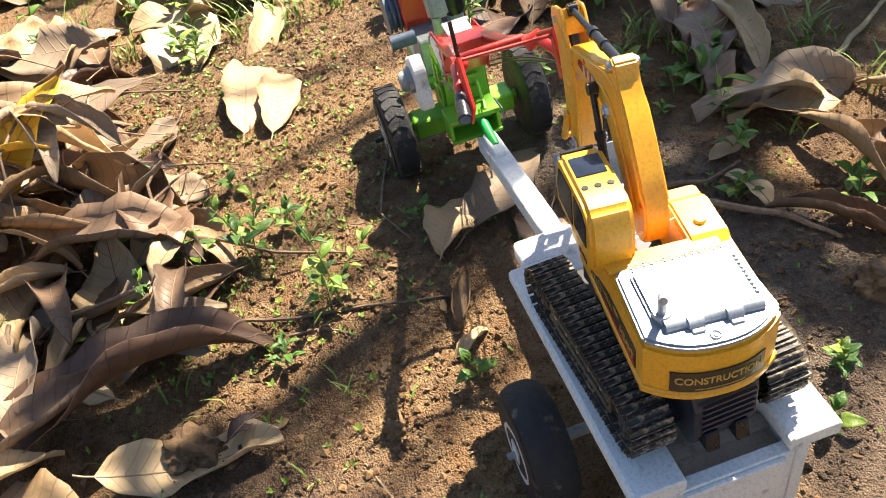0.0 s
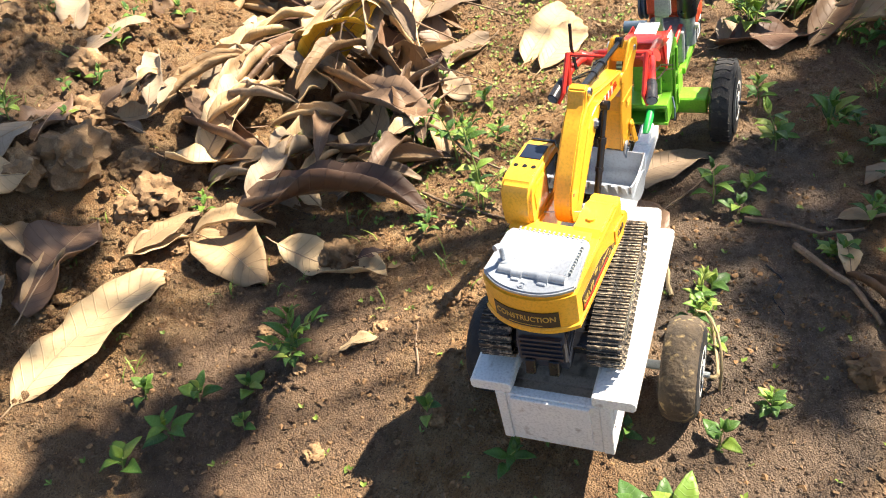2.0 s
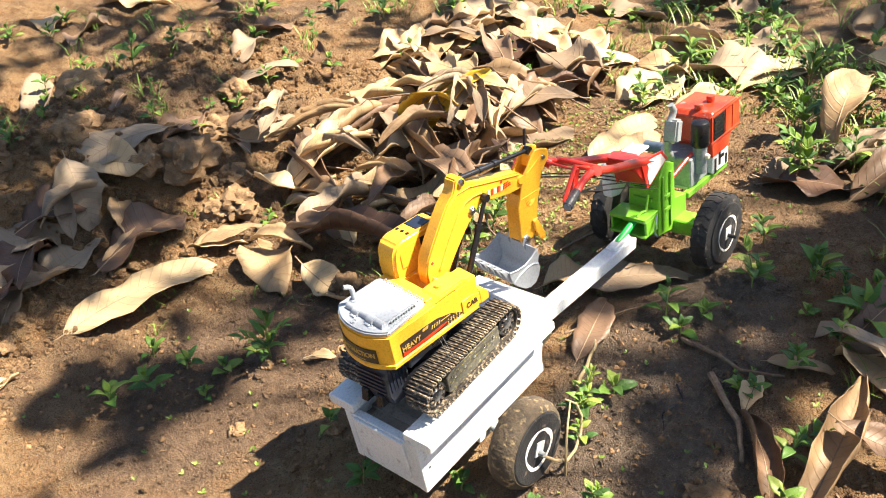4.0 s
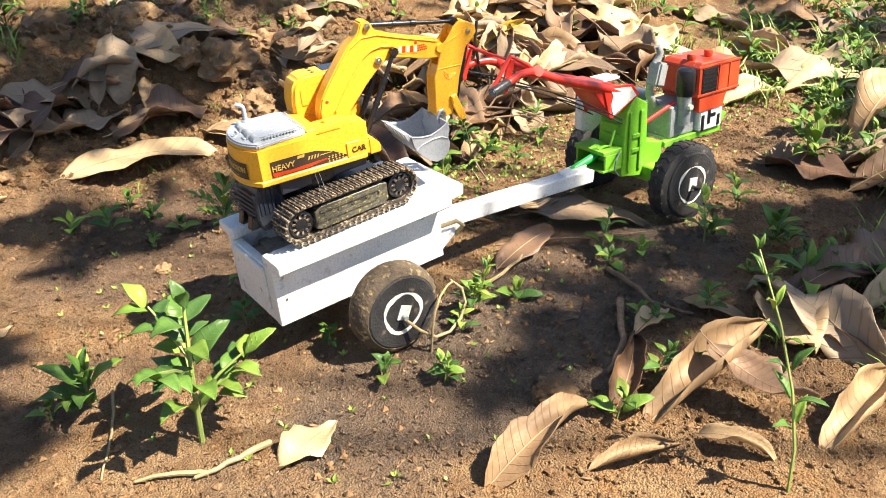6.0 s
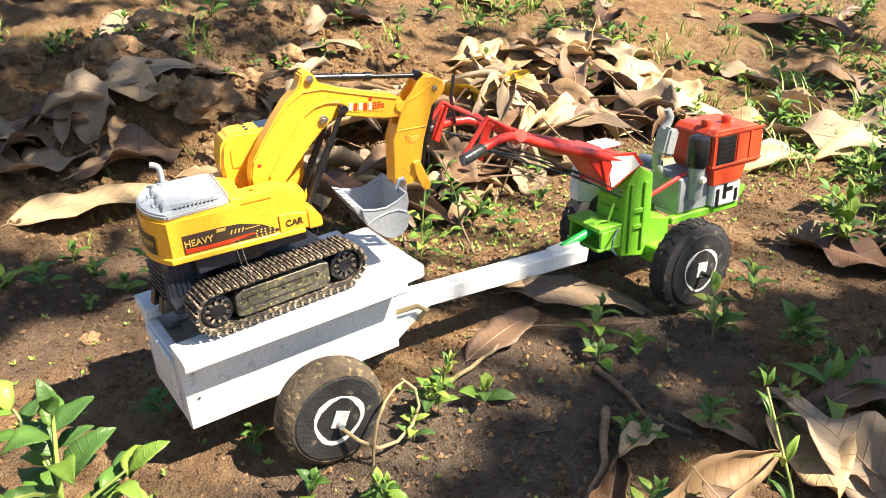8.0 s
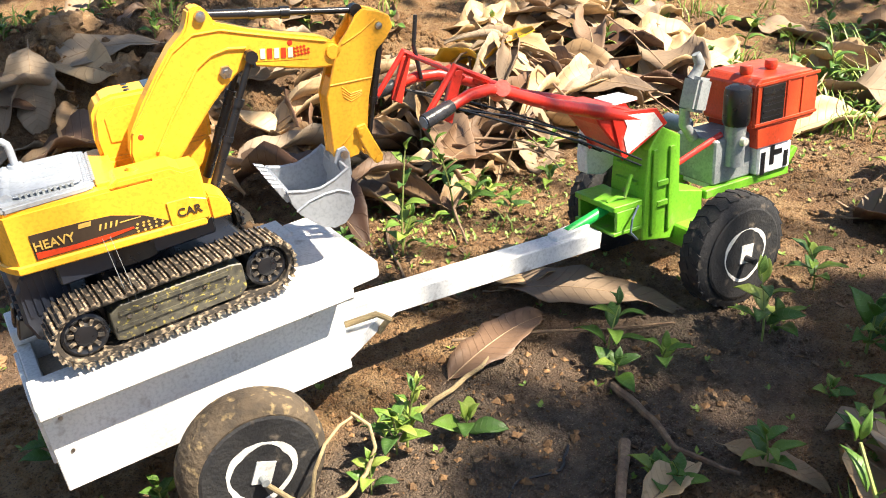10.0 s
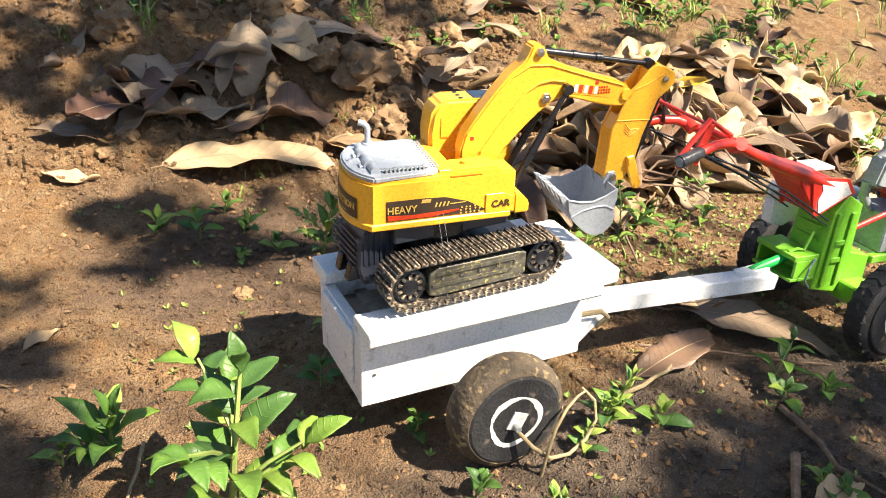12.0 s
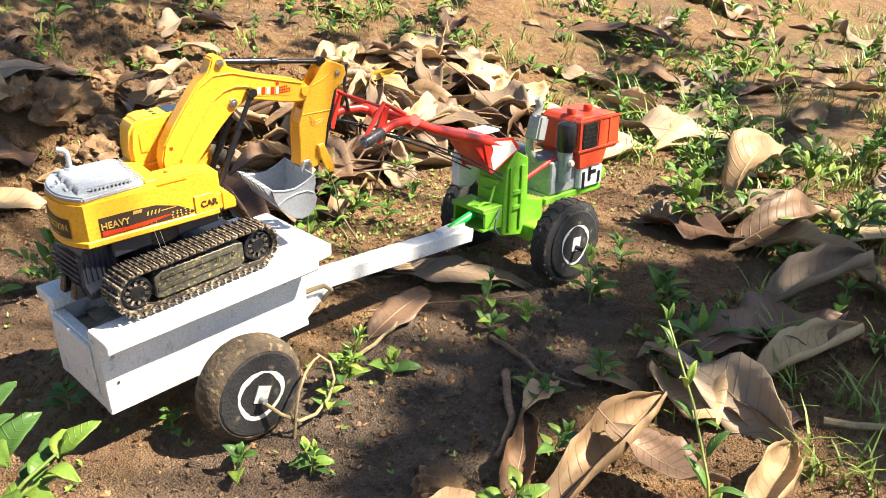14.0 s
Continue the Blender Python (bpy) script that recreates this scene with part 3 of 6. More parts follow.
# ---------------------------------------------------------------- toy excavator
def build_excavator():
    K = pose(0.113, 0.006, 0.0025, 0, 0, 2.2) @ pose(-0.113, 0, 0)
    ex = thing("toy_excavator", TR @ pose(-0.005, 0, 0.0878) @ K, "yellow plastic toy excavator with silver bucket standing on the trailer", "toy excavator")
    U = K.inverted() @ pose(0.095, 0.006, 0.0705, 0, 0, -6.5)
    # --- tracks
    xr, xf, r, zc = 0.047, 0.179, 0.0195, 0.0235
    straight, arc = xf - xr, math.pi * r
    total, count = 2 * straight + 2 * arc, 50

    def on_loop(s):
        s %= total
        if s < straight:
            return xr + s, zc + r, 0.0
        s -= straight
        if s < arc:
            a = s / r
            return xf + r * math.sin(a), zc + r * math.cos(a), a
        s -= arc
        if s < straight:
            return xf - s, zc - r, math.pi
        a = (s - straight) / r
        return xr - r * math.sin(a), zc - r * math.cos(a), math.pi + a

    shoe = None
    for side in (-1, 1):
        yc = side * 0.0505
        band = bmesh.new()
        prev, first = None, None
        for k in range(60):
            x, z, a = on_loop(total * k / 60)
            nx, nz = math.sin(a), math.cos(a)
            ring = [band.verts.new((x + nx * o, yc + w, z + nz * o)) for o, w in ((0.0, -.0120), (0.0, .0120), (-0.0028, .0120), (-0.0028, -.0120))]
            if prev:
                for i in range(4):
                    band.faces.new((prev[i], prev[(i + 1) % 4], ring[(i + 1) % 4], ring[i]))
            else:
                first = ring
            prev = ring
        for i in range(4):
            band.faces.new((prev[i], prev[(i + 1) % 4], first[(i + 1) % 4], first[i]))
        track = part("track", band, M_TRACK, ex, "dusty black plastic crawler track")
        for k in range(count):
            x, z, a = on_loop(total * (k + 0.5) / count)
            m = pose(x, yc, z, 0, math.degrees(a), 0)
            if shoe is None:
                b = prism([(-.0030, 0), (.0030, 0), (.0030, .0014), (.0026, .0032), (.0014, .0032), (.0010, .0014), (-.0018, .0014), (-.0020, .0024), (-.0030, .0024)], -.0155, .0155)
                ob = part("track_shoe", b, M_TRACK, track, m=m)
                shoe = ob.data
            else:
                ob = new("track_shoe", shoe)
                ob.parent, ob.matrix_basis = track, m
        s = side
        frame_poly = [(xr + .018, zc - .012), (xr + .024, zc - .014), (xf - .024, zc - .014), (xf - .018, zc - .010), (xf - .018, zc + .010), (xf - .026, zc + .012), (xr + .026, zc + .013), (xr + .018, zc + .008)]
        y0, y1 = sorted((yc - s * 0.007, yc + s * 0.0115))
        fr = part("side_frame", prism(frame_poly, y0, y1), M_CAMO, ex, "speckled black and olive side frame", bevel=0.0008)
        y0, y1 = sorted((yc + s * 0.0116, yc + s * 0.0130))
        part("rib", box(xr + .024, xf - .030, y0, y1, zc + .006, zc + .0088), M_CAMO, fr)
        part("rib", box(xr + .020, xf - .034, y0, y1, zc - .0045, zc - .0018), M_CAMO, fr)
        for k in range(5):
            x = xr + .030 + k * .018
            part("peg", turned(lathe([(0, .0012), (.0016, .0010), (.0018, 0), (0, 0)], 10), pose(x, yc + s * .0117, zc + .0030) @ Matrix.Diagonal((1, s, 1, 1))), M_STEEL, fr, "shiny rivet")
        for k in range(4):
            x = xr + .032 + k * .024
            part("road_wheel", turned(lathe([(0, -.007), (.0055, -.007), (.0055, .009), (.003, .0095), (0, .0095)], 18), pose(x, yc, zc - .0135) @ Matrix.Diagonal((1, s, 1, 1))), M_BLACK, ex, smooth=True)
        for x in (xr, xf):
            w = part("sprocket", turned(lathe([(0, -.008), (.0155, -.008), (.0155, .006), (.0135, .0072), (.011, .0058), (.0085, .0058), (.0070, .0080), (.0035, .0085), (0, .0085)], 30),
                                        pose(x, yc + s * .003, zc) @ Matrix.Diagonal((1, s, 1, 1))), M_BLACK, ex, "dark spoked sprocket", True)
            for k in range(10):
                a = 2 * math.pi * k / 10
                part("sprocket_pin", turned(box(-.0013, .0013, 0, .0015, -.0022, .0022), pose(x, yc + s * .0092, zc) @ Matrix.Diagonal((1, s, 1, 1)) @ pose(0, 0, 0, 0, math.degrees(a), 0) @ pose(0, 0, .0098)), M_TRACK, w)
    # --- chassis
    part("chassis", prism([(.040, .012), (.186, .012), (.190, .022), (.180, .034), (.050, .034), (.036, .024)], -.0375, .0375), M_BLACK, ex, bevel=0.0015)
    part("turntable", turned(lathe([(0, 0), (.034, 0), (.034, .012), (.038, .016), (.038, .044), (0, .044)], 36), pose(.098, .004, .033, 90, 0, 0)), M_BLACK, ex, "black slewing ring", True)
    part("under_cover", box(.046, .158, -.031, .035, .049, .0700), M_NAVY, ex, "dark cover under the body", bevel=0.0015)
    # rear battery box with grille under the body
    bb = part("battery_box", prism([(.022, .010), (.052, .008), (.052, .066), (.030, .066), (.024, .060), (.018, .050), (.017, .026)], -.020, .026), M_NAVY, ex, "dark blue-black ribbed box", bevel=0.002)
    for k in range(6):
        y = -.0275
        part("grille_slat", box(.022 + k * .005, .0245 + k * .005, y + .0065, y + .0077, .030, .060), M_NAVY, bb)
    for k in range(5):
        z = .030 + k * .006
        part("grille_slat", box(.0155, .0180, -.016, .022, z, z + .002), M_NAVY, bb)
    part("lug", prism([(.010, .012), (.022, .012), (.022, .026), (.014, .028)], -.012, -.002), M_BLACK, ex, bevel=0.001)
    part("lug", prism([(.010, .012), (.022, .012), (.022, .026), (.014, .028)], .010, .020), M_BLACK, ex, bevel=0.001)

    # --- upper body
    def rear_x(y):
        return -0.080 + 0.017 * (abs(y) / 0.043) ** 2.4

    arc_y = [-.043 + .086 * k / 16 for k in range(17)]
    outline = [(rear_x(y), y) for y in arc_y][::-1] + [(.040, -.043), (.062, -.042), (.064, -.040), (.064, -.0145), (.012, -.0145), (.012, .0175), (.084, .0175), (.084, .043)]
    hull = part("body", prism(outline, 0.0, 0.0415, "xy"), M_YELLOW, ex, "glossy yellow plastic upper body", True, m=U, bevel=0.0022, seg=2, angle=50)
    lower = [(x * 1.0 - (0.0016 if x < -.05 else 0), y * 1.03) for x, y in outline]
    part("skirt", prism([(x, y) for x, y in lower[:17]] + [(.046, -.0443), (.060, -.0443), (.060, -.030), (.046, -.020), (.046, .020), (.060, .030), (.060, .0443)], -.0015, 0.0050, "xy"), M_YELLOW, hull, bevel=0.0012, angle=50)
    # right-hand tank with sloping nose
    part("side_tank", prism([(.030, .012), (.060, .012), (.060, .030), (.045, .040), (.010, .040), (.000, .0335), (.030, .0335)], -.0425, -.0150), M_YELLOW, hull, m=pose(0, 0, .0060), bevel=0.0018, seg=2)
    part("tank_cap", turned(lathe([(0, .003), (.004, .003), (.0045, 0), (0, 0)], 14), pose(.022, -.028, .0455, 90, 0, 0)), M_YELLOW, hull, smooth=True)
    part("step_nose", prism([(.0635, .000), (.078, .000), (.078, .010), (.072, .0165), (.0635, .020)], -.0425, -.0150), M_YELLOW, hull, bevel=0.0014, seg=2)
    # decals on both sides
    for s in (-1, 1):
        y0, y1 = sorted((s * .0430, s * .0436))
        dec = part("side_decal", prism([(-.052, .0065), (.030, .0065), (.036, .0085), (.020, .0175), (.000, .0235), (-.020, .0245), (-.052, .0245)], y0, y1), M_DECAL, hull, "black sticker with red and gold print")
        y0, y1 = sorted((s * .0437, s * .0440))
        part("red_stripe", prism([(-.051, .0072), (-.012, .0072), (.012, .0105), (.012, .0118), (-.030, .0105), (-.051, .0120)], y0, y1), M_DECAL_RED, dec, "orange red flash")
        for k in range(4):
            x = -.010 + k * .0035
            part("print_bar", prism([(x, .0155), (x + .0012, .0155), (x + .0028, .0195), (x + .0014, .0195)], y0, y1), M_DECAL_GOLD, dec)
        part("print_bar", prism([(.004, .0168), (.018, .0172), (.018, .0178), (.004, .0176)], y0, y1), M_DECAL_GOLD, dec)
        part("print_bar", prism([(-.022, .0205), (-.014, .0205), (-.013, .0235), (-.021, .0235)], y0, y1), M_DECAL_GOLD, dec)
        for k in range(14):
            x, z = .014 + (k % 5) * .0042 + R.uniform(-.0006, .0006), .0078 + (k // 5) * .0026 + R.uniform(-.0004, .0004)
            q = .0011
            part("print_dot", prism([(x - q, z), (x, z - q), (x + q, z), (x, z + q)], y0, y1), M_DECAL_GOLD, dec)
        lettering("HEAVY", 0.0088, M_DECAL_GOLD, dec, lambda a, b, c, s=s: Vector((-.0385 - s * a, s * (.0441 + c), .0160 + b)), "gold print", 0.0003, 0.95)
        lettering("CAR", 0.0085, M_DECAL, hull, lambda a, b, c, s=s: Vector((.050 - s * a, s * (.0446 + c), .0125 + b)), "dark print", 0.0003, 1.0)
        part("letter_panel", prism([(.036, .004), (.063, .004), (.063, .018), (.052, .022), (.036, .022)], *sorted((s * .0425, s * .0442))), M_YELLOW, hull, bevel=0.0004)
    # rear panel with lettering, following the curve
    bm = bmesh.new()
    cols = []
    for k in range(13):
        y = -.030 + .060 * k / 12
        x = rear_x(y)
        cols.append([bm.verts.new((x - d, y, z)) for d, z in ((.0004, .0065), (.0012, .0065), (.0012, .0245), (.0004, .0245))])
    for a, b in zip(cols, cols[1:]):
        for i in range(3):
            bm.faces.new((a[i], a[i + 1], b[i + 1], b[i]))
    rp = part("rear_decal", bm, M_DECAL, hull, "black rear sticker")
    lettering("CONSTRUCTION", 0.0088, M_DECAL_GOLD, rp, lambda a, b, c: Vector((rear_x(-a) - .0013 - c, -a, .0165 + b)), "gold print", 0.0003, 0.80)
    lettering("_" * 11, 0.0075, M_DECAL_GOLD, rp, lambda a, b, c: Vector((rear_x(-a) - .0013 - c, -a, .0120 + b)), "thin gold line", 0.0003, 0.75)
    # silver engine cover
    cov = [(rear_x(y) + .0015, y * .99) for y in arc_y][::-1]
    cover = part("engine_cover", prism(cov + [(-.010, -.0375), (-.004, -.034), (-.004, .038), (-.010, .041)], .0318, .0375, "xy"), M_SILVER, hull, "silver grey plastic engine cover", True, m=pose(0, 0, .0090), bevel=0.0016, seg=2, angle=50)
    part("cover_hump", prism([(-.058, -.030), (-.052, -.033), (-.014, -.033), (-.010, -.030), (-.010, .030), (-.014, .033), (-.052, .033), (-.058, .030)], .0372, .0410, "xy"), M_SILVER, cover, bevel=0.0018, seg=2, angle=50)
    part("cover_ridge", tube([(-.058, -.033, .0385), (-.058, .028, .0385)], .0042, 12), M_SILVER, cover, smooth=True)
    for y in (-.014, .010):
        part("cover_notch", turned(lathe([(0, -.0048), (.0048, -.0048), (.0048, .0048), (0, .0048)], 16), pose(-.0600, y, .0388)), M_SILVER, cover, smooth=True)
        part("cover_tab", box(-.0680, -.0610, y - .004, y + .004, .0370, .0392), M_SILVER, cover, bevel=0.0006)
    for y in (-.012, .006, .018):
        part("cover_seam", box(-.046, -.014, y - .0004, y + .0004, .0408, .0415), M_SILVER, cover)
    for k in range(10):
        x = -.050 + k * .0036
        part("vent_slot", box(x, x + .0016, -.0345, -.0330 + .0005, .0365, .0405), M_GREY, cover)
    for k in range(14):
        for j in range(3):
            part("grip_stud", box(-.0085 + j * .0026 - .0008, -.0085 + j * .0026 + .0008, -.030 + k * .0046 - .0008, -.030 + k * .0046 + .0008, .0372, .0384), M_SILVER, cover)
    screw = part("screw", turned(lathe([(0, .0012), (.0012, .0012), (.0014, .0002), (.0026, .0002), (.0030, .0012), (.0034, 0), (0, 0)], 18), pose(-.0720, .002, .0375, 90, 0, 0)), M_SILVER, cover, "recessed screw boss", True)
    ex_pts = [(-.050, .0265, .040), (-.050, .0265, .054), (-.0505, .0268, .0575), (-.053, .0275, .0600), (-.0575, .029, .0612)]
    part("exhaust_base", turned(lathe([(0, .0022), (.0052, .0022), (.006, 0), (0, 0)], 16), pose(-.050, .0265, .0408, 90, 0, 0)), M_SILVER, cover, smooth=True)
    part("exhaust_pipe", tube(ex_pts, .0027, 12), M_SILVER, cover, "bent silver exhaust pipe", True)
    # yellow deck in front of the cover with grey fillet
    part("deck_plate", box(-.003, .011, -.034, .043, .0412, .0440), M_YELLOW, hull, bevel=0.0006)

    # --- cab
    cab_poly = [(.006, .030), (.086, .030), (.088, .050), (.080, .0735), (.074, .0775), (.024, .0790), (.014, .0765), (.008, .068), (.005, .050)]
    cab = part("cab", prism(cab_poly, .0165, .0465), M_YELLOW, ex, "yellow cab with dark roof panel and windows", True, m=U @ pose(0, .005, .0065), bevel=0.0030, seg=3, angle=30)
    part("roof_panel", turned(box(-.0105, .0105, -.0105, .0105, 0, .0012), pose(.058, .0315, .0776, 0, 1.5, 0)), M_GLASS, cab, "dark glossy roof panel", bevel=0.0004)
    for k in range(3):
        part("roof_hole", turned(lathe([(0, .0004), (.0021, .0004), (.0024, 0), (0, 0)], 14), pose(.036, .0230 + k * .0086, .0789, 90, 0, 0)), M_BLACK, cab, "dark round roof hole")
    for s, y in ((1, .0466), (-1, .0164)):
        y0, y1 = sorted((y, y + s * .0007))
        part("window", prism([(.046, .040), (.076, .040), (.080, .050), (.074, .068), (.046, .070)], y0, y1), M_GLASS, cab, "dark side window")
        part("window", prism([(.016, .046), (.041, .044), (.041, .070), (.024, .070), (.016, .064)], y0, y1), M_GLASS if s > 0 else M_YELLOW, cab)
    part("windscreen", turned(box(-.0012, .0004, -.0115, .0115, 0, .034), pose(.0880, .0315, .040, 0, -8, 0)), M_GLASS, cab, "dark windscreen")

    # --- boom
    boom_poly = [(.0250, .036), (.0245, .050), (.0285, .064), (.0400, .081), (.0545, .0995), (.0680, .115), (.0800, .1245), (.0835, .1310), (.0860, .1375), (.0925, .1395), (.0985, .1350), (.1020, .1260),
                 (.1110, .1225), (.1240, .1170), (.1500, .1085), (.1740, .1015), (.1835, .0965), (.1880, .0890), (.1865, .0825), (.1800, .0780), (.1650, .0795), (.1500, .0832), (.1290, .0890), (.1180, .0920), (.1080, .0870),
                 (.0960, .0780), (.0850, .0680), (.0710, .0535), (.0560, .0370), (.0480, .0290), (.0390, .0270), (.0300, .0290)]
    boom = part("boom", prism(boom_poly, -.0085, .0085), M_YELLOW, ex, "bent yellow excavator boom", True, m=U, bevel=0.0014, seg=2, angle=20)
    for s in (-1, 1):
        y = s * .0085
        part("boom_rib", tube([(.0430, y + s * .0004, .0470), (.0580, y + s * .0004, .0680), (.0720, y + s * .0004, .0850), (.0830, y + s * .0004, .0985), (.0940, y + s * .0004, .1050), (.1060, y + s * .0004, .1070), (.1190, y + s * .0004, .1050)], .0012, 8), M_YELLOW, boom)
        part("boom_rim", tube([(.0300, y, .0640), (.0550, y, .0965), (.0690, y, .1120), (.0850, y, .1210), (.1040, y, .1205), (.1240, y, .1140), (.1500, y, .1058), (.1780, y, .0975)], .0010, 8), M_YELLOW, boom)
        nut = turned(lathe([(0, .0034), (.0020, .0034), (.0026, .0028), (.0026, .0022), (.0046, .0022), (.0052, 0), (0, 0)], 6), pose(.1017, y, .0914) @ Matrix.Diagonal((1, s, 1, 1)))
        part("hex_nut", nut, M_STEEL, boom, "steel hexagon nut")
        part("pin", turned(lathe([(0, .0030), (.0034, .0026), (.0042, 0), (0, 0)], 14), pose(.0930, y, .1320) @ Matrix.Diagonal((1, s, 1, 1))), M_STEEL, boom, "steel pin")
        part("pin", turned(lathe([(0, .0020), (.0022, .0016), (.0026, 0), (0, 0)], 12), pose(.1215, y, .0925) @ Matrix.Diagonal((1, s, 1, 1))), M_BLACK, boom)
        for x, z in ((.1510, .1020), (.0345, .0600)):
            part("recess", turned(lathe([(0, .0003), (.0018, .0003), (.0021, 0), (0, 0)], 12), pose(x, y, z) @ Matrix.Diagonal((1, s, 1, 1))), M_DECAL_RED, boom, "dark moulded hole")
        dec = part("boom_decal", turned(box(-.0190, .0190, *sorted((0.0, s * .0004)), -.0042, .0042), pose(.1450, y, .0950, 0, 9, 0)), M_YELLOW, boom)
        for k in range(5):
            part("print_bar", turned(box(-.0018, .0018, *sorted((s * .0005, s * .0009)), -.0036, .0036), pose(.1300 + k * .0050, y, .0985 - k * .0008, 0, 9, 0)), M_PALE if k % 2 == 0 else M_DECAL_RED, dec, "worn pale and red print")
        for k in range(14):
            q = .0012
            part("print_dot", turned(prism([(-q, 0), (0, -q), (q, 0), (0, q)], *sorted((s * .0005, s * .0009))), pose(.1530 + (k % 5) * .0026, y, .0925 + (k // 5) * .0026, 0, 9, 0)), M_DECAL_RED, dec)
        part("joint_boss", turned(lathe([(0, .002), (.0050, .002), (.0058, 0), (0, 0)], 20), pose(.1815, y, .0890) @ Matrix.Diagonal((1, s, 1, 1))), M_YELLOW, boom, smooth=True)
    # --- stick
    arm_poly = [(.1675, .0090), (.1690, .0355), (.1702, .0565), (.1760, .0700), (.1800, .0800), (.1850, .0920), (.1950, .1020), (.2030, .1120), (.2090, .1155), (.2190, .1125), (.2290, .1070), (.2305, .0980), (.2240, .0900),
                (.2150, .0830), (.2090, .0650), (.2035, .0490), (.1990, .0270), (.1950, .0150), (.1880, .0060), (.1770, .0045)]
    arm = part("stick", prism(arm_poly, -.0105, -.0072), M_YELLOW, ex, "yellow excavator stick", True, m=U, bevel=0.001, angle=30)
    part("stick_plate", prism(arm_poly, .0072, .0105), M_YELLOW, arm, bevel=0.001, angle=30)
    part("stick_web", prism([(.1685, .0100), (.1700, .0355), (.1712, .0560), (.1770, .0690), (.2080, .0640), (.2025, .0490), (.1975, .0250), (.1870, .0080), (.1780, .0065)], -.0071, .0071), M_YELLOW, arm)
    part("stick_web", prism([(.2010, .0950), (.2190, .0900), (.2260, .0980), (.2180, .1090), (.2090, .1130), (.2030, .1080)], -.0071, .0071), M_YELLOW, arm)
    for s in (-1, 1):
        y = s * .0105
        part("stick_rib", tube([(.1745, y, .0650), (.2080, y, .0640)], .0008, 6), M_YELLOW, arm)
        for k in range(4):
            part("stick_rib", tube([(.1830, y, .0620 - k * .0024), (.1890, y, .0555 - k * .0020), (.1985, y, .0560 - k * .0010)], .0006, 6), M_YELLOW, arm)
        part("stick_rib", tube([(.1765, y, .0180), (.1840, y, .0240)], .0008, 6), M_YELLOW, arm)
        part("stick_pin", turned(lathe([(0, .002), (.0026, .0016), (.003, 0), (0, 0)], 12), pose(.2190, y, .1010) @ Matrix.Diagonal((1, s, 1, 1))), M_STEEL, arm)
        part("stick_rib", tube([(.1885, y, .0930), (.2030, y, .0985), (.2170, y, .1060)], .0008, 6), M_YELLOW, arm)
        y0, y1 = sorted((s * .0106, s * .0136))
        part("link_arm", prism([(.1880, .0300), (.1960, .0310), (.2000, .0200), (.2070, .0020), (.2060, -.0030), (.2000, -.0040), (.1960, .0020), (.1900, .0180)], y0, y1), M_YELLOW, arm, bevel=0.001)
    part("link_pin", tube([(.2020, -.0150, .0000), (.2020, .0150, .0000)], .0026, 12), M_YELLOW, arm)
    part("link_pin", tube([(.1920, -.0150, .0255), (.1920, .0150, .0255)], .0026, 12), M_YELLOW, arm)
    # --- cylinders
    def ram(name, a, b, y, r1, r2, split):
        a, b = Vector((a[0], y, a[1])), Vector((b[0], y, b[1]))
        mid = a.lerp(b, split)
        body = part(name, tube([a, mid], r1, 14), M_BLACK, ex, "glossy black plastic ram", True, m=U)
        part("ram_rod", tube([mid, b], r2, 12), M_BLACK, body, smooth=True)
        part("ram_collar", tube([a.lerp(b, split - .03), a.lerp(b, split + .03)], r1 * 1.25, 14), M_BLACK, body, smooth=True)
        part("ram_collar", tube([a.lerp(b, split * .55), a.lerp(b, split * .55 + .04)], r1 * 1.2, 14), M_BLACK, body, smooth=True)
        part("ram_eye", tube([b + Vector((0, -.0035, 0)), b + Vector((0, .0035, 0))], r1 * 1.35, 14), M_BLACK, body, smooth=True)
    for y in (-.0125, .0125):
        ram("boom_ram", (.0740, .0120), (.1205, .0992), y, .0034, .0024, .66)
    ram("stick_ram", (.0960, .1310), (.2060, .1135), 0.0, .0036, .0024, .52)
    ram("bucket_ram", (.2240, .0960), (.2000, .0080), 0.0, .0032, .0022, .60)
    # --- bucket
    outer = [(.1215, .0010), (.1235, -.0100), (.1280, -.0195), (.1360, -.0280), (.1440, -.0350), (.1530, -.0385), (.1620, -.0370), (.1690, -.0300), (.1722, -.0205), (.1700, -.0110), (.1725, -.0030), (.1715, .0070)]
    inner = [(x + (.0020 if x < .140 else (0 if x < .160 else -.0020)), z + (.0004 if z > -.005 else .0022)) for x, z in outer]
    b0, b1 = -.0300, .0290
    shell = bmesh.new()
    prism(outer + inner[::-1], b0, b1, "xz", shell)
    bucket = part("bucket", shell, M_SILVER, ex, "silver grey plastic digging bucket", True, m=U, angle=50)
    rim = [outer[-1], (.1600, .0010), (.1475, -.0032), (.1350, -.0025), outer[0]]
    for y in (b0 - .0018, b1 + .0001):
        part("side_plate", prism(outer + rim[1:-1], y, y + .0017), M_SILVER, bucket, bevel=0.0004)
    for y in (b0 - .0022, b1 + .0022):
        part("side_rib", tube([(.1260, y, -.0165), (.1370, y, -.0110), (.1500, y, -.0085), (.1610, y, -.0085), (.1690, y, -.0130)], .0008, 6), M_SILVER, bucket)
        part("rim_bead", tube([(x, y + (.0005 if y < 0 else -.0005), z) for x, z in rim], .0011, 8), M_SILVER, bucket, smooth=True)
